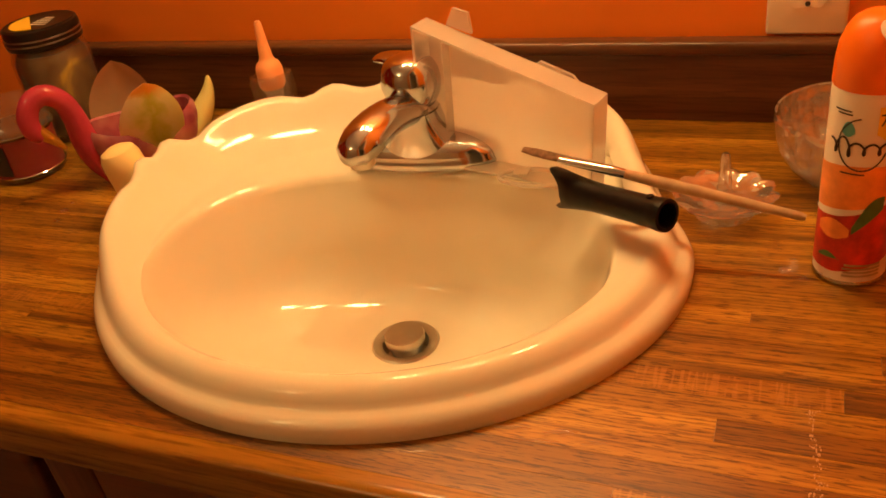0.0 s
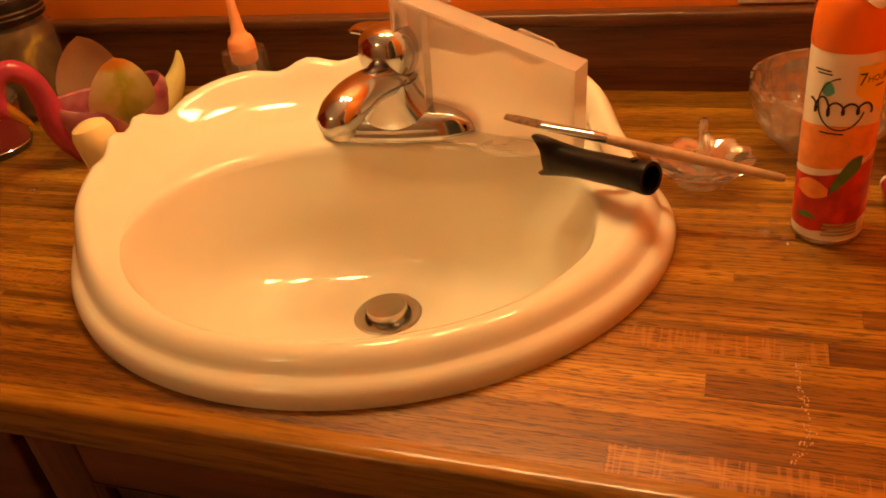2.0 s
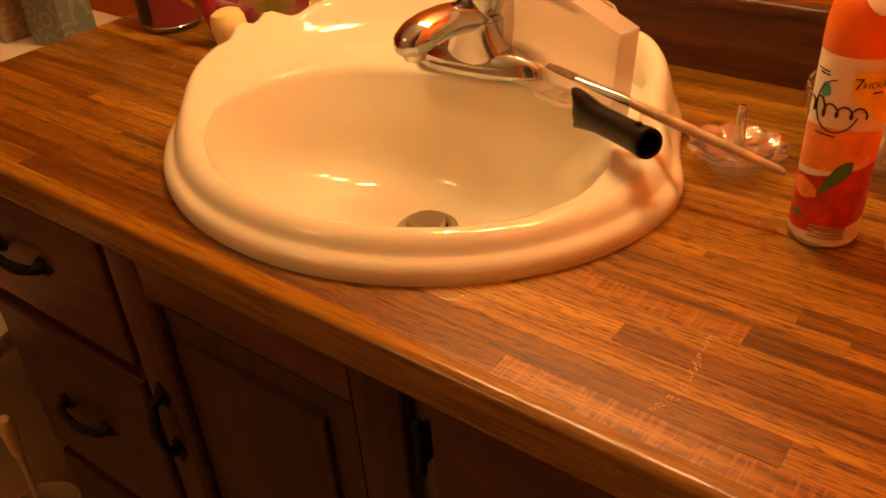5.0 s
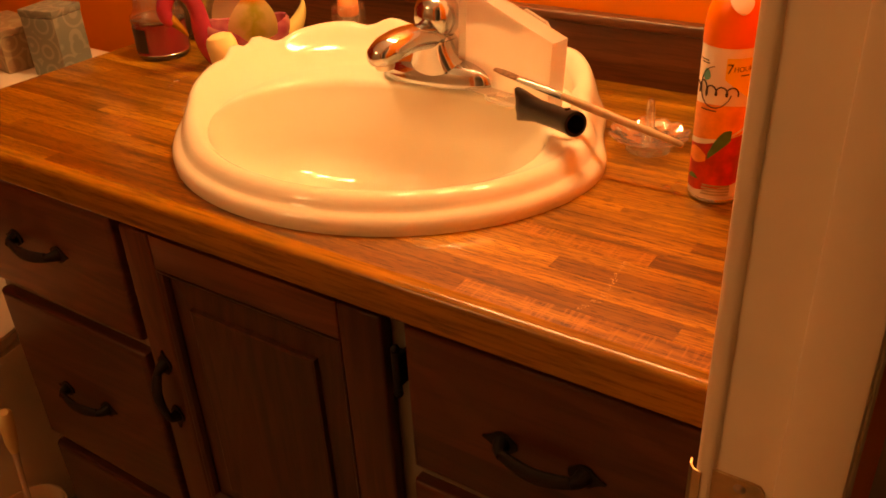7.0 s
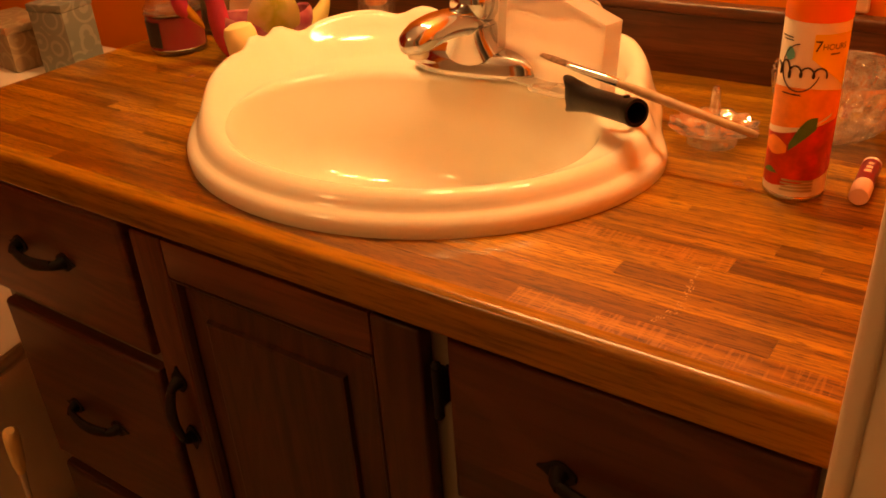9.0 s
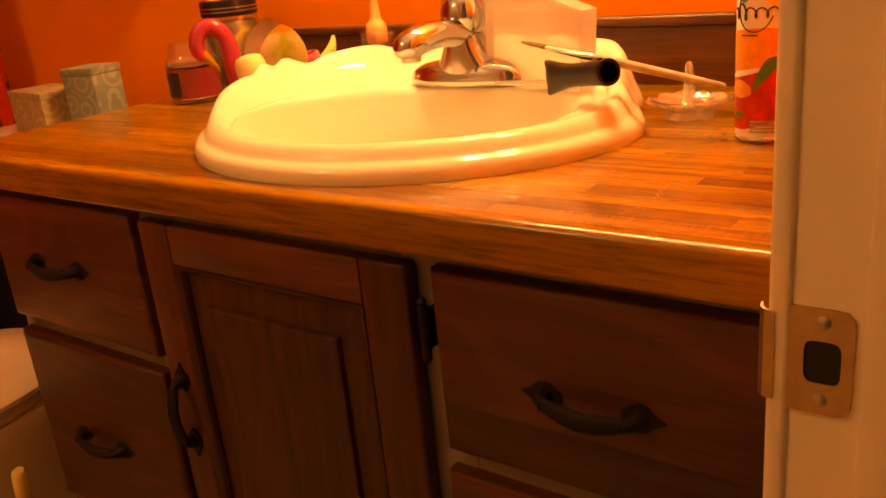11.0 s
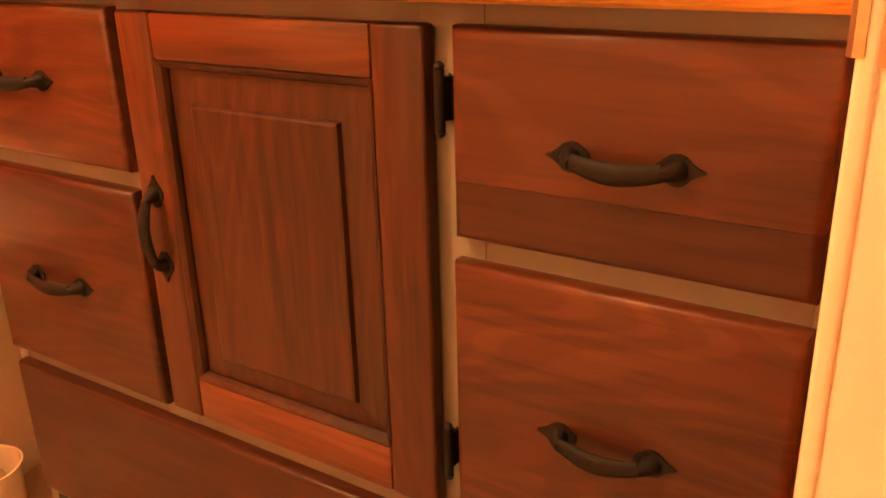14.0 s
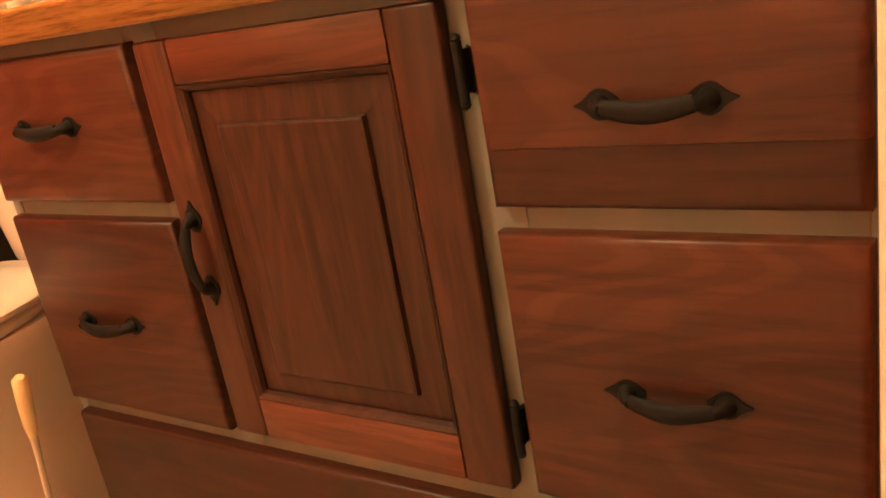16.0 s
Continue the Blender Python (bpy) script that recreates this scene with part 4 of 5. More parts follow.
def swan():
    m, t, b = material("painted_swan_glaze", 0.08)
    vec = coords(t)
    sep = t.nodes.new("ShaderNodeSeparateXYZ")
    t.links.new(vec, sep.inputs[0])
    f = noise_tex(t, vec, 22, 2, 0.5, 0.3)
    body = ramp(t, f, [(0.36, (0.27, 0.06, 0.10)), (0.50, (0.40, 0.14, 0.17)), (0.62, (0.52, 0.26, 0.22)), (0.74, (0.62, 0.42, 0.28))])
    t.links.new(body, b.inputs["Base Color"])
    m2, t2, b2 = material("painted_wing_glaze", 0.10)
    v2 = coords(t2)
    sp = t2.nodes.new("ShaderNodeSeparateXYZ")
    t2.links.new(v2, sp.inputs[0])

    def blend(axis, lo, hi, wobble):
        """From 0 to 1 along one axis, with an uneven brushed border."""
        a = t2.nodes.new("ShaderNodeMapRange")
        a.inputs["From Min"].default_value = lo
        a.inputs["From Max"].default_value = hi
        t2.links.new(sp.outputs[axis], a.inputs["Value"])
        w = t2.nodes.new("ShaderNodeMath")
        w.operation = "MULTIPLY_ADD"
        w.inputs[1].default_value = wobble
        t2.links.new(noise_tex(t2, v2, 55, 3, 0.5, 0.4), w.inputs[0])
        t2.links.new(a.outputs[0], w.inputs[2])
        return w.outputs[0]
    paint = ramp(t2, blend("X", -0.034, 0.050, 0.5), [(0.50, (0.88, 0.72, 0.46)), (0.66, (0.74, 0.68, 0.25)), (0.82, (0.50, 0.52, 0.09)), (1.0, (0.68, 0.64, 0.26))])
    tip = ramp(t2, blend("Z", 0.070, 0.115, 0.5), [(0.80, (0, 0, 0)), (1.0, (0.8, 0.8, 0.8))])
    t2.links.new(mix(t2, tip, paint, (0.72, 0.26, 0.04)), b2.inputs["Base Color"])
    m3 = plain("pink_neck_glaze", (0.40, 0.04, 0.085), 0.12, vary=0.15, scale=40, relief=0.0)
    m4 = plain("gold_beak_glaze", (0.70, 0.38, 0.06), 0.2, 0.6, vary=0.1, relief=0.0)
    m5 = plain("swan_inside_glaze", (0.62, 0.47, 0.31), 0.2, vary=0.06, relief=0.0)
    s = thing("swan_planter", (0, 0, 0), "glazed ceramic swan planter in pink, green and cream", "ornament", turn=pose(-0.338, -0.155, TOP, 0, 0, 46) @ Matrix.Diagonal((0.94, 0.94, 0.95, 1)))
    # hollow boat-shaped body
    n = 48

    def ring(rx, ry, z, rise=0.0, dx=0.0):
        return [(dx + rx * math.cos(2 * math.pi * k / n), ry * math.sin(2 * math.pi * k / n), z + rise * math.cos(2 * math.pi * k / n) ** 2) for k in range(n)]
    loops = [ring(0.034, 0.026, 0.0), ring(0.041, 0.032, 0.003), ring(0.055, 0.042, 0.014, 0.002), ring(0.064, 0.048, 0.030, 0.004), ring(0.066, 0.050, 0.044, 0.008), ring(0.064, 0.0485, 0.055, 0.010), ring(0.061, 0.046, 0.0585, 0.010), ring(0.058, 0.043, 0.056, 0.010), ring(0.056, 0.042, 0.036, 0.004), ring(0.04, 0.03, 0.015)]
    part("body", rings(loops), m, s)
    # neck that arches forward and curls back down to the beak
    pts, rad = smooth([(-0.040, -0.006, 0.016), (-0.056, -0.008, 0.034), (-0.064, -0.010, 0.058), (-0.066, -0.011, 0.084), (-0.072, -0.013, 0.106), (-0.086, -0.015, 0.118), (-0.102, -0.017, 0.114), (-0.111, -0.018, 0.098), (-0.110, -0.018, 0.083), (-0.104, -0.018, 0.074)],
                      [0.024, 0.0185, 0.0150, 0.0128, 0.0118, 0.0115, 0.0115, 0.0115, 0.0105, 0.006], 5)
    part("neck", tube(pts, rad, 20), m3, s, "deep pink curved neck and head")
    pts, rad = smooth([(-0.108, -0.018, 0.086), (-0.099, -0.017, 0.074), (-0.090, -0.016, 0.062), (-0.085, -0.015, 0.054)], [0.0080, 0.0066, 0.0042, 0.0012], 4)
    part("beak", tube(pts, rad, 14), m4, s, "gold painted beak")
    # two raised wings, as rounded leaves that lean out
    for side in (-1, 1):
        rows = []
        tall, wide, cx0 = (0.086, 0.035, 0.006) if side < 0 else (0.092, 0.037, -0.016)
        for i in range(17):
            u = i / 16
            w = wide * math.sin(math.pi * (0.16 + 0.84 * u)) ** 0.62 + 0.0008
            row = []
            for k in range(15):
                v = k / 7 - 1
                y = side * (0.046 + 0.012 * math.sin(math.pi * 0.6 * u) - 0.014 * v * v * (w / wide) - 0.010 * u * u)
                row.append((cx0 + w * v + 0.008 * u, y, 0.026 + tall * u))
            rows.append(row)
        bm = rings(rows, False, False, False)
        bmesh.ops.solidify(bm, geom=list(bm.faces), thickness=0.0055)
        part("wing", bm, m2 if side < 0 else m5, s, "cream and green painted wing" if side < 0 else "pale cream wing")
    pts, rad = smooth([(0.046, 0.0, 0.026), (0.064, 0.0, 0.040), (0.077, 0.0, 0.056), (0.085, 0.0, 0.072), (0.088, 0.0, 0.086)], [0.026, 0.020, 0.0145, 0.0085, 0.002], 5)
    part("tail", tube(pts, rad, 18, 0.75), m2, s, "pale green upturned tail")


swan()


def ring_dish():
    d = thing("ring_dish", (0.274, -0.184, TOP), "cut-glass ring dish with scalloped edge and centre spike", "dish")
    n = 144

    def ring(r, z, amp=0.0):
        return [(r * (1 + amp * abs(math.cos(12 * math.pi * k / n))) * math.cos(2 * math.pi * k / n), r * (1 + amp * abs(math.cos(12 * math.pi * k / n))) * math.sin(2 * math.pi * k / n), z + 0.02 * amp * abs(math.cos(12 * math.pi * k / n))) for k in range(n)]
    loops = [ring(0.004, 0.0100), ring(0.017, 0.0095), ring(0.020, 0.001), ring(0.0235, 0.001), ring(0.0215, 0.009, 0.02), ring(0.030, 0.0125, 0.05), ring(0.0380, 0.0165, 0.11), ring(0.0387, 0.0182, 0.11), ring(0.0373, 0.0182, 0.11), ring(0.029, 0.0150, 0.05), ring(0.018, 0.0125, 0.02), ring(0.005, 0.0120)]
    part("plate", rings(loops), M_CUT, d, smooth=False)
    part("spike", lathe([(0.0075, 0.0115), (0.0066, 0.018), (0.0052, 0.034), (0.0041, 0.050), (0.0034, 0.0545), (0.0020, 0.0565)], 16), M_CUT, d, "clear glass spike")


ring_dish()


def glass_bowl():
    b = thing("glass_bowl", (0.368, -0.118, TOP), "pressed clear glass bowl with ribbed sides", "bowl")
    n = 96

    def ring(r, z, amp=0.0):
        return [(r * (1 + amp * math.cos(24 * 2 * math.pi * k / n)) * math.cos(2 * math.pi * k / n), r * (1 + amp * math.cos(24 * 2 * math.pi * k / n)) * math.sin(2 * math.pi * k / n), z) for k in range(n)]
    loops = [ring(0.024, 0.0005), ring(0.028, 0.002), ring(0.037, 0.008, 0.02), ring(0.048, 0.020, 0.035), ring(0.055, 0.034, 0.035), ring(0.0590, 0.046, 0.02), ring(0.0612, 0.056, 0.008), ring(0.0622, 0.063), ring(0.0612, 0.0662), ring(0.0590, 0.0655), ring(0.0585, 0.058), ring(0.0555, 0.046, 0.01), ring(0.0510, 0.034, 0.02), ring(0.042, 0.019, 0.03), ring(0.030, 0.010, 0.03), ring(0.008, 0.007)]
    part("body", rings(loops), M_CUT, b, smooth=False)


glass_bowl()


def wrap(r, a0, a1, outline_lo, outline_hi, steps=16):
    """A label piece wrapped on a can: its lower and upper edges as heights along the turn."""
    bm = bmesh.new()
    rows = [[], []]
    for k in range(steps + 1):
        u = k / steps
        a = radians(a0 + (a1 - a0) * u)
        for row, f in zip(rows, (outline_lo, outline_hi)):
            row.append((r * math.cos(a), r * math.sin(a), f(u)))
    mid = [[(x0 * 1, y0 * 1, z0 + (z1 - z0) * j / 4) for (x0, y0, z0), (x1, y1, z1) in zip(*rows)] for j in range(5)]
    return rings(mid, False, False, False, bm)


def on_can(bm, r, z, facing, size):
    """Bend a flat piece in the x, z plane round a can that faces the given way."""
    for v in bm.verts:
        a = radians(facing) + v.co.x * size / r
        rr = r + v.co.y
        v.co = Vector((rr * math.cos(a), rr * math.sin(a), z + v.co.z * size))
    return bm


def writing(text, shear=0.0):
    """The outlines of a word in the built-in font, as a flat mesh one unit high."""
    cu = bpy.data.curves.new("word", "FONT")
    cu.body, cu.shear, cu.align_x = text, shear, "CENTER"
    cu.resolution_u = 3
    ob = bpy.data.objects.new("word", cu)
    scene.collection.objects.link(ob)
    me = bpy.data.meshes.new_from_object(ob.evaluated_get(bpy.context.evaluated_depsgraph_get()))
    bm = bmesh.new()
    bm.from_mesh(me)
    for v in bm.verts:
        v.co = Vector((v.co.x, 0.0, v.co.y))
    bpy.data.objects.remove(ob)
    bpy.data.curves.remove(cu)
    bpy.data.meshes.remove(me)
    return bm


def spray_can():
    r = 0.0262
    c = thing("spray_can", (0, 0, 0), "air freshener spray can with orange cap and fruit label", "spray can", turn=pose(0.368, -0.253, TOP) @ Matrix.Diagonal((0.93, 0.93, 0.975, 1)))
    body = part("body", lathe([(0.0235, 0.0), (0.0258, 0.002), (0.0262, 0.005), (r, 0.010), (r, 0.148), (0.0258, 0.153), (0.0240, 0.155)], 48), M_WHITE, c, "white printed can")
    part("foot_ring", lathe([(0.0255, 0.0008), (0.0268, 0.0022), (0.0268, 0.0042), (0.0262, 0.0054)], 48), M_CHROME, c)
    cap = part("cap", lathe([(0.0264, 0.1520), (0.0266, 0.154), (0.0262, 0.168), (0.0246, 0.179), (0.0214, 0.188), (0.0165, 0.1950), (0.0110, 0.1985), (0.0001, 0.1990)], 48), M_ORANGE, c, "bright orange domed cap")
    rows = []
    for i in range(21):
        v = 0.5 - 0.5 * math.cos(math.pi * i / 20)
        row = []
        for k in range(9):
            u = k / 8 * 2 - 1
            h = 0.0098 * max(0.0, 1 - (2 * v - 1) ** 2) ** 0.5
            rr = 0.0238 - 0.0135 * v
            z = 0.1800 + 0.0175 * v ** 0.75
            a = radians(-58) + u * h / rr
            row.append(((rr + 0.0028) * math.cos(a), (rr + 0.0028) * math.sin(a), z + 0.0012))
        rows.append(row)
    part("button", rings(rows, False, False, False), M_WHITE, cap, "pale cap button")
    R = r + 0.0004
    F = -105.0  # the way the front of the label looks
    part("label_band", wrap(R, F + 26, F + 105, lambda u: 0.124 - 0.026 * u, lambda u: 0.1435), M_YELLOW, body, "yellow label corner")
    part("label_band", wrap(R, F - 75, F + 110, lambda u: 0.060 + 0.014 * u, lambda u: 0.094 + 0.006 * math.sin(3 * u)), M_PEACH, body, "orange label band")
    part("label_band", wrap(R, F - 70, F + 110, lambda u: 0.012 + 0.020 * max(0, u - 0.3), lambda u: 0.056 + 0.018 * u), M_RED, body, "red fruit label picture")
    part("label_swash", wrap(R + 0.0003, F - 80, F + 80, lambda u: 0.056 + 0.020 * u * u, lambda u: 0.0585 + 0.020 * u * u), M_WHITE, body)
    part("label_leaf", wrap(R + 0.0004, F + 8, F + 52, lambda u: 0.046 + 0.020 * u, lambda u: 0.052 + 0.024 * u + 0.008 * math.sin(math.pi * u)), M_GREEN, body, "dark green leaf picture")
    part("label_leaf", wrap(R + 0.0004, F - 45, F - 5, lambda u: 0.022 + 0.002 * u, lambda u: 0.023 + 0.005 * math.sin(math.pi * u)), M_GREEN, body)
    part("label_flower", wrap(R + 0.0003, F - 50, F + 5, lambda u: 0.044 - 0.004 * math.sin(math.pi * u), lambda u: 0.050 + 0.006 * math.sin(math.pi * u)), M_PEACH, body)
    part("label_leaf", wrap(R + 0.0004, F - 24, F - 4, lambda u: 0.124 - 0.003 * math.sin(math.pi * u), lambda u: 0.126 + 0.006 * math.sin(math.pi * u) ** 0.7), M_TEAL, body, "teal leaf mark")
    # name of the maker as a plain stroke, with its curve
    n = 110
    pts = []
    for k in range(n + 1):
        a = radians(F - 42 + 96 * k / n)
        q = k / n * 9 * math.pi
        a += 0.10 * math.sin(q)
        pts.append(((R + 0.0004) * math.cos(a), (R + 0.0004) * math.sin(a), 0.1130 + (0.0040 + 0.0035 * math.exp(-((k / n - 0.25) / 0.12) ** 2)) * math.cos(q)))
    part("maker_mark", tube(pts, 0.0007, 6), M_INK, body, "dark handwritten-style maker mark")
    pts = []
    for k in range(n + 1):
        t = math.pi * (0.55 + 1.35 * k / n)
        a = radians(F + 8) + 0.62 * math.cos(t)
        pts.append(((R + 0.0003) * math.cos(a), (R + 0.0003) * math.sin(a), 0.1160 + 0.0190 * math.sin(t)))
    part("mark_ring", tube(pts, 0.0005, 6), M_INK, body)
    part("print_text", on_can(writing("7"), R + 0.0003, 0.1300, F + 34, 0.0125), M_INK, body)
    part("print_text", on_can(writing("HOURS"), R + 0.0003, 0.1315, F + 64, 0.0066), M_INK, body)
    for a0, a1, z in ((F + 56, F + 74, 0.1275), (F - 40, F - 12, 0.1385), (F - 34, F - 10, 0.1362), (F - 20, F + 16, 0.0935)):
        part("print_bar", wrap(R + 0.0003, a0, a1, lambda u: z, lambda u: z + 0.0011, 6), M_INK, body)
    for i in range(4):
        part("print_bar", wrap(R + 0.0003, F + 2 + (i % 2) * 2, F + 62, lambda u: 0.0100 + 0.0030 * i, lambda u: 0.0118 + 0.0030 * i, 6), M_STEEL, body)


spray_can()


def lip_balm(x, y, turn, first):
    b = thing("lip_balm", (0, 0, 0), "dark red lip balm tube lying on the counter", "lip balm", "lip balms", turn=pose(x, y, TOP + 0.0083, 90, 0, turn))
    part("tube", lathe([(0.0070, 0.0), (0.0080, 0.001), (0.0080, 0.044), (0.0076, 0.0445)], 24), M_BALM, b)
    part("cap", lathe([(0.0078, 0.0446), (0.0081, 0.046), (0.0081, 0.0660), (0.0072, 0.0678), (0.0001, 0.0680)], 24), M_BALMCAP, b, "paler push-on cap")
    part("ring", lathe([(0.0081, 0.0), (0.0082, 0.002), (0.0081, 0.004)], 24, False, False), M_WHITE, b)
    for i in range(3):
        part("print_bar", wrap(0.0083, 70, 100 + 6 * i, lambda u: 0.012 + 0.008 * i, lambda u: 0.017 + 0.008 * i, 5), M_BALMCAP, b)


lip_balm(0.417, -0.192, 3, True)
lip_balm(0.440, -0.186, 8, False)


def outlet():
    o = thing("wall_outlet", (0.3255, 0.012, 0.9625), "ivory two-socket wall outlet plate", "outlet")
    part("plate", box(-0.035, 0.035, -0.006, 0.0, -0.0575, 0.0575, 0.003, 3), M_PLATE, o)
    for z in (-0.0195, 0.0195):
        face = [(0.0165 * math.cos(2 * math.pi * k / 24), z + max(-0.0115, min(0.0115, 0.0165 * math.sin(2 * math.pi * k / 24)))) for k in range(24)]
        s = part("socket", sheet(face, -0.0025, "y", -0.0055), M_PLATE, o)
        for dx, h in ((-0.0065, 0.0042), (0.0065, 0.0034)):
            part("slot", box(dx - 0.0012, dx + 0.0012, -0.0086, -0.0078, z + 0.002 - h, z + 0.002 + h), M_INK, s)
        part("earth_hole", lathe([(0.0024, 0.0), (0.0024, 0.0008)], 12), M_INK, s, turn=pose(0, -0.0078, z - 0.0078, 90, 0, 0))
    part("screw", lathe([(0.003, 0.0), (0.003, 0.001), (0.002, 0.0015)], 14), M_STEEL, o, turn=pose(0, -0.0058, 0, 90, 0, 0))


outlet()


# ---- toilet corner ----
def toilet():
    t = thing("toilet", (-0.825, -0.10, 0.012), "white porcelain toilet with closed lid and tank", "toilet")

    def slab(w0, w1, y0, y1, z, r=5.0, n=40):
        pts = []
        for k in range(n):
            a = 2 * math.pi * k / n
            c, s = math.cos(a), math.sin(a)
            q = (abs(c) ** r + abs(s) ** r) ** (-1 / r)
            pts.append((w0 * c * q, (y0 + y1) / 2 + (y1 - y0) / 2 * s * q, z))
        return pts
    part("tank", rings([slab(0.118, 0, -0.205, -0.01, 0.39, 9), slab(0.124, 0, -0.212, -0.008, 0.41, 9), slab(0.184, 0, -0.232, -0.006, 0.72, 9), slab(0.184, 0, -0.232, -0.006, 0.726, 9)]), M_TOILET, t)
    part("tank_lid", rings([slab(0.188, 0, -0.236, -0.004, 0.7265, 8), slab(0.194, 0, -0.243, -0.003, 0.732, 8), slab(0.195, 0, -0.244, -0.003, 0.746, 8), slab(0.190, 0, -0.239, -0.006, 0.7555, 8), slab(0.168, 0, -0.21, -0.02, 0.759, 8)]), M_TOILET, t)

    def egg(w, y0, y1, z, n=48):
        pts = []
        for k in range(n):
            a = 2 * math.pi * k / n
            c, s = math.cos(a), math.sin(a)
            y = (y0 + y1) / 2 + (y1 - y0) / 2 * s
            wd = w * (1.0 if s > 0 else 1 - 0.08 * s * s)
            q = abs(c) ** (0.75 if s > 0 else 1.0)
            pts.append((math.copysign(wd * q, c), y, z))
        return pts
    part("bowl", rings([egg(0.120, -0.66, -0.20, -0.012), egg(0.118, -0.655, -0.20, 0.03), egg(0.105, -0.60, -0.20, 0.12), egg(0.115, -0.62, -0.20, 0.20), egg(0.150, -0.69, -0.20, 0.29), egg(0.176, -0.735, -0.19, 0.345), egg(0.182, -0.745, -0.19, 0.370), egg(0.178, -0.742, -0.19, 0.380)]), M_TOILET, t)
    part("seat", rings([egg(0.183, -0.750, -0.262, 0.3825), egg(0.188, -0.757, -0.262, 0.388), egg(0.188, -0.757, -0.262, 0.396), egg(0.183, -0.75, -0.262, 0.4010)]), M_TOILET, t)
    # dark slab between seat and lid: the shade of the gap as colour
    part("seat_gap_slab", rings([egg(0.180, -0.745, -0.264, 0.4010), egg(0.180, -0.745, -0.264, 0.4035)]), M_SEATGAP, t, "dark slab for the shade in the gap under the lid")
    part("lid", rings([egg(0.184, -0.752, -0.230, 0.4036), egg(0.189, -0.759, -0.228, 0.408), egg(0.189, -0.759, -0.228, 0.414), egg(0.178, -0.742, -0.237, 0.4215), egg(0.12, -0.65, -0.31, 0.4245)]), M_TOILET, t)


toilet()


def gift_box(name, x, y, w, d, h, turn, base, print_colour, label):
    m, t, b = material(name + "_print", 0.5)
    vec = coords(t)
    v = t.nodes.new("ShaderNodeTexVoronoi")
    v.inputs["Scale"].default_value = 26
    v.inputs["Randomness"].default_value = 0.55
    t.links.new(vec, v.inputs["Vector"])
    w1 = t.nodes.new("ShaderNodeMath")
    w1.operation = "SINE"
    w2 = t.nodes.new("ShaderNodeMath")
    w2.operation = "MULTIPLY"
    w2.inputs[1].default_value = 22.0
    t.links.new(v.outputs["Distance"], w2.inputs[0])
    t.links.new(w2.outputs[0], w1.inputs[0])
    t.links.new(ramp(t, w1.outputs[0], [(0.35, base), (0.7, print_colour)]), b.inputs["Base Color"])
    g = thing(name, (0, 0, 0), label, "box", "boxes on the toilet tank", turn=pose(x, y, 0.7715, 0, 0, turn))
    part("carton", box(-w / 2, w / 2, -d / 2, d / 2, 0.0, h - 0.012, 0.0015), m, g)
    part("flap_top", box(-w / 2 - 0.001, w / 2 + 0.001, -d / 2 - 0.001, d / 2 + 0.001, h - 0.0118, h, 0.0015), m, g)


gift_box("snowflake_box", -0.712, -0.215, 0.066, 0.062, 0.106, 12, (0.18, 0.20, 0.17), (0.27, 0.28, 0.23), "grey-green gift box printed with white snowflake rings")
gift_box("patterned_box", -0.840, -0.225, 0.125, 0.08, 0.070, -6, (0.27, 0.20, 0.12), (0.35, 0.28, 0.17), "tan patterned gift box on the toilet tank")


def toilet_brush():
    b = thing("toilet_brush", (-0.655, -0.535, 0.0), "white toilet brush standing in a pale plastic holder", "toilet brush")
    part("holder", lathe([(0.048, 0.0), (0.052, 0.004), (0.055, 0.03), (0.058, 0.085), (0.060, 0.090), (0.057, 0.090), (0.053, 0.03), (0.045, 0.006)], 32), M_TOILET, b)
    part("bristle_head", lathe([(0.020, 0.012), (0.034, 0.022), (0.036, 0.055), (0.028, 0.075), (0.010, 0.082)], 20), M_PLATE, b, "pale bristle head")
    part("stem", tube([(0, 0, 0.07), (0.045, -0.010, 0.22), (0.062, -0.014, 0.27)], [0.005, 0.0045, 0.006], 12), M_TOILET, b)
    part("grip", tube([(0.060, -0.0135, 0.265), (0.066, -0.015, 0.285), (0.084, -0.019, 0.335), (0.092, -0.0205, 0.360), (0.095, -0.021, 0.366)], [0.0065, 0.0095, 0.0115, 0.0110, 0.006], 16), M_CREAM, b, "cream plastic grip")


toilet_brush()


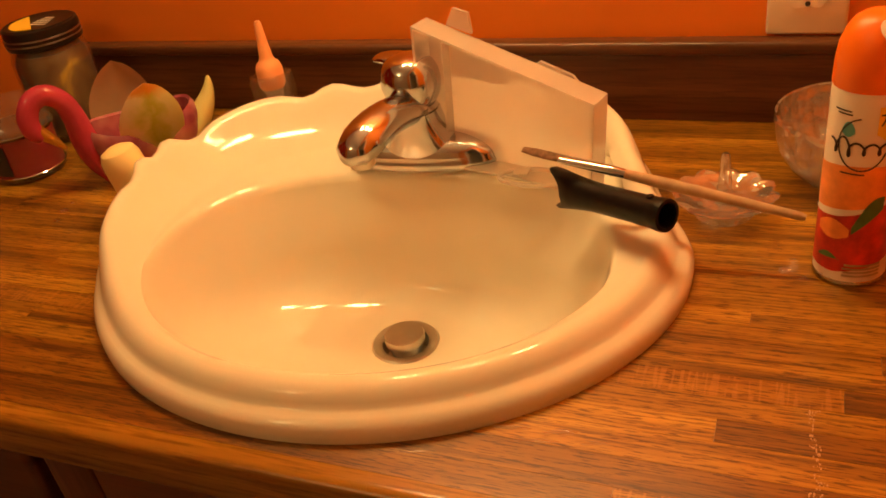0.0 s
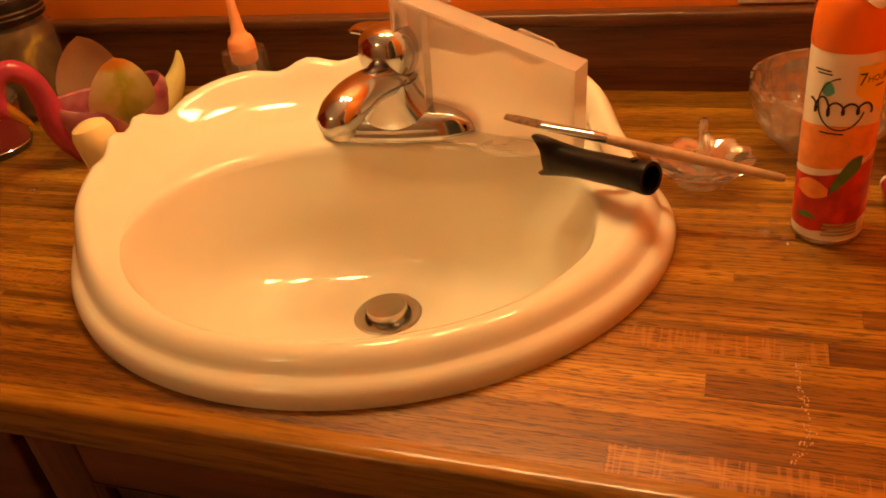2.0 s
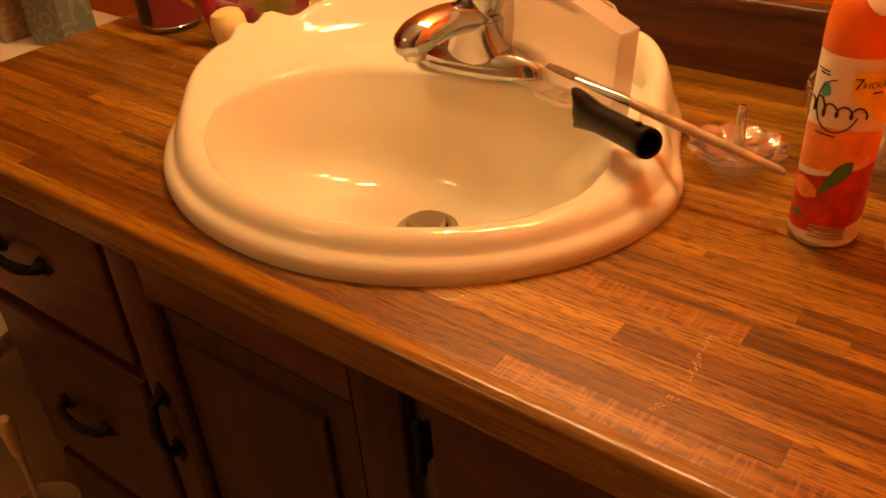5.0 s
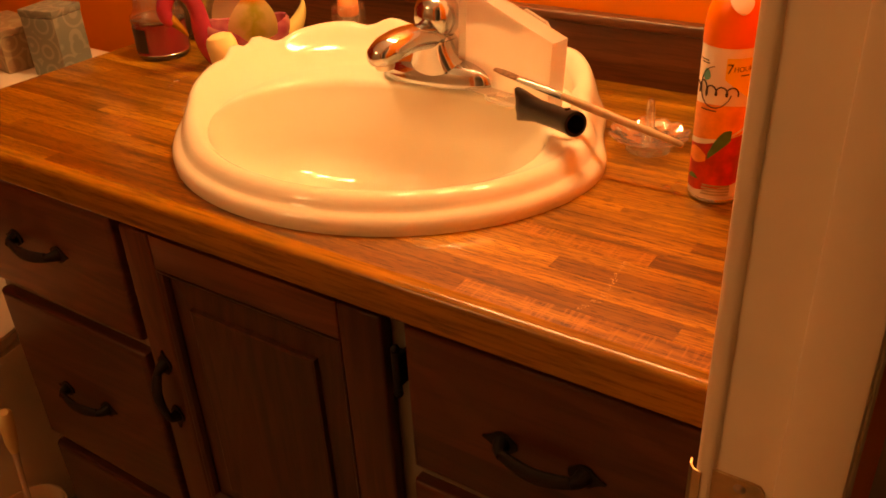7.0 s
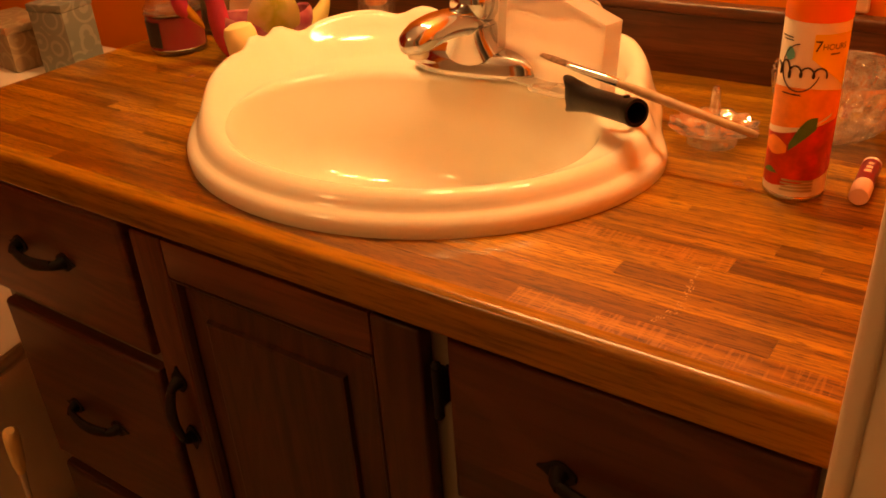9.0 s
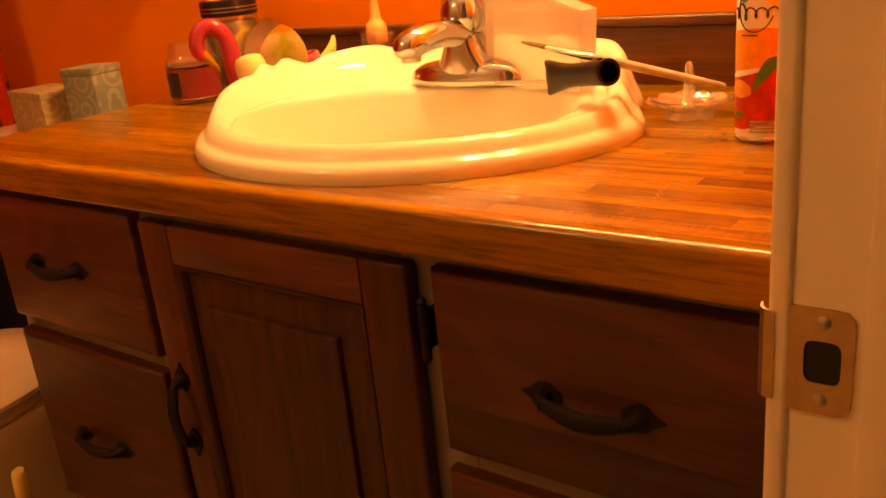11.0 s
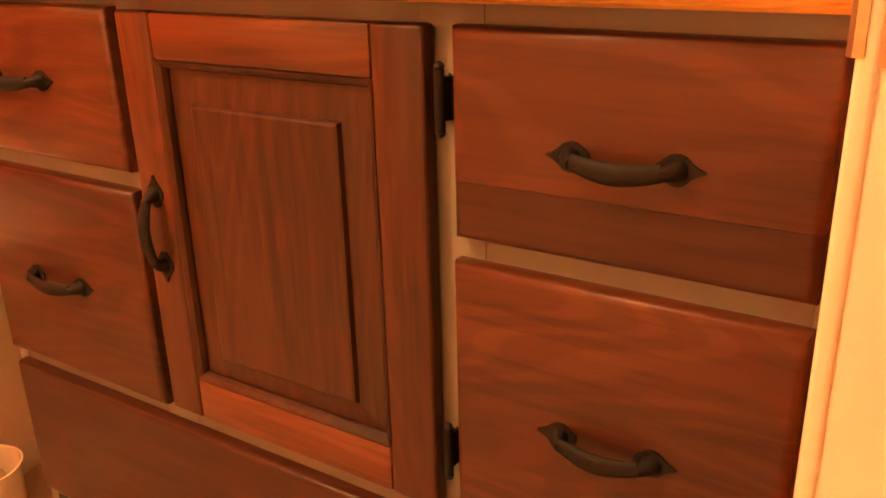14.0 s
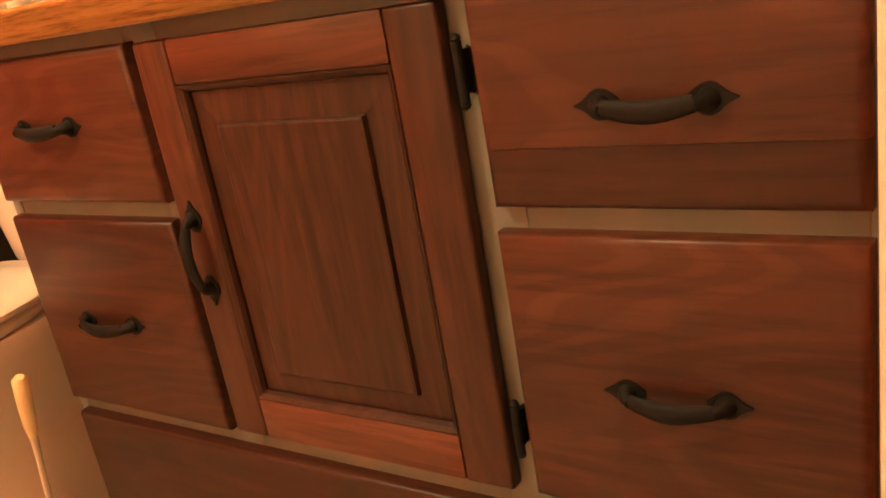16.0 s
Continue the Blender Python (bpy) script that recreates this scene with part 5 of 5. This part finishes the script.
def curtain():
    m, t, b = material("floral_curtain_cloth", 0.75, 0, 0.2)
    vec = coords(t)
    v = t.nodes.new("ShaderNodeTexVoronoi")
    v.inputs["Scale"].default_value = 3.6
    t.links.new(vec, v.inputs["Vector"])
    warp = noise_tex(t, vec, 7, 3, 0.6, 1.5)
    flower = ramp(t, v.outputs["Distance"], [(0.10, (0.62, 0.34, 0.10)), (0.20, (0.70, 0.42, 0.26)), (0.30, (0.62, 0.06, 0.03)), (0.5, (0.58, 0.04, 0.028))])
    leaf = ramp(t, warp, [(0.57, (0, 0, 0)), (0.62, (1, 1, 1))])
    sep = t.nodes.new("ShaderNodeSeparateXYZ")
    t.links.new(vec, sep.inputs[0])
    hem = t.nodes.new("ShaderNodeMath")
    hem.operation = "MULTIPLY_ADD"
    hem.inputs[1].default_value = 0.22
    t.links.new(warp, hem.inputs[0])
    t.links.new(sep.outputs["Z"], hem.inputs[2])
    c = mix(t, leaf, flower, (0.045, 0.040, 0.022))
    # the print ends in a broad border of dark leaves
    c = mix(t, ramp(t, hem.outputs[0], [(0.58, (1, 1, 1)), (0.62, (0, 0, 0))]), c, (0.030, 0.028, 0.018))
    t.links.new(c, b.inputs["Base Color"])
    s = thing("shower_curtain", (-1.29, 0.0, 0.0), "red floral shower curtain with dark leaves, drawn", "curtain")
    rows = []
    for i in range(9):
        z = 0.12 + 1.85 * i / 8
        rows.append([(0.028 * math.sin(0.5 * k) + 0.012 * math.sin(1.3 * k + 0.3 * i), -0.06 - 1.3 * k / 70, z) for k in range(71)])
    bm = rings(rows, False, False, False)
    bmesh.ops.solidify(bm, geom=list(bm.faces), thickness=0.0015)
    part("cloth", bm, m, s)
    part("rod", tube([(0.0, 0.011, 2.0), (0.0, -2.29, 2.0)], 0.0125, 16), M_CHROME, s)


curtain()


def picture():
    p = thing("picture_frame", (-0.911, 0.011, 0.985), "dark wooden picture frame hung on the orange wall", "picture frame")
    part("frame_bar", box(-0.095, 0.095, -0.018, 0.0, 0.0, 0.018, 0.003), M_WALNUT, p)
    part("frame_bar", box(-0.095, 0.095, -0.018, 0.0, 0.232, 0.25, 0.003), M_WALNUT, p)
    part("frame_bar", box(-0.095, -0.077, -0.018, 0.0, 0.0185, 0.2315, 0.003), M_WALNUT, p)
    part("frame_bar", box(0.077, 0.095, -0.018, 0.0, 0.0185, 0.2315, 0.003), M_WALNUT, p)
    part("panel", box(-0.0765, 0.0765, -0.006, 0.0, 0.0187, 0.2313), M_PLATE, p)


picture()


def droplets(name, places, label):
    """Small clear drops that lie on the counter."""
    for x, y, r in places:
        d = thing(name, (x, y, TOP + 0.0002), label, "water drop", "drops on the counter")
        part("drop", lathe([(r, 0.0), (r * 0.93, r * 0.18), (r * 0.7, r * 0.36), (r * 0.35, r * 0.46), (0.0001, r * 0.48)], 16), M_CLEAR, d)


droplets("water_drop", [(0.325, -0.262, 0.0048), (0.331, -0.248, 0.003), (0.338, -0.270, 0.0036), (-0.376, -0.263, 0.0045), (-0.368, -0.281, 0.004), (-0.379, -0.246, 0.003)], "small clear water drop on the oak counter")


def glint_film(x, y, length, wide, turn):
    """A thin long clear film, added so that its shape catches the lamps as glints."""
    f = thing("glint_film", (0, 0, 0), "thin clear film added to catch lamp glints on the oak counter", "water streak", "water streaks by the sink", turn=pose(x, y, TOP + 0.0002, 0, 0, turn) @ Matrix.Diagonal((length / 2, wide / 2, 1, 1)))
    part("film", lathe([(1.0, 0.0), (0.90, 0.0003), (0.70, 0.0007), (0.40, 0.0010), (0.0001, 0.0011)], 24), M_CLEAR, f)


# films added where the varnish shows bright lamp glints
for place in ((0.172, -0.4640, 0.026, 0.0040, 8), (0.203, -0.4615, 0.022, 0.0045, 14), (0.226, -0.4660, 0.018, 0.0035, 18), (0.190, -0.4720, 0.030, 0.0035, 10)):
    glint_film(*place)


def dried_smear():
    rng = random.Random(11)
    m = plain("dried_pale_smear", (0.46, 0.30, 0.15), 0.7, vary=0.1)
    d = thing("dried_smear", (0.342, -0.440, TOP + 0.0003), "thin pale dried smear across the oak planks", "smear", kind="stuff")
    bm = bmesh.new()
    for k in range(120):
        u = rng.random()
        x, y = 0.006 * math.sin(5 * u) + rng.gauss(0, 0.0016) + 0.012 * u, -0.055 + 0.085 * u
        r = rng.uniform(0.0002, 0.0008)
        c = [bm.verts.new((x + r * math.cos(a) * 0.7, y + r * math.sin(a) * 1.6, 0.00005 * (k % 3))) for a in (0.3, 1.5, 2.6, 3.9, 5.2)]
        bm.faces.new(c)
    part("flecks", bm, m, d, smooth=False)


dried_smear()
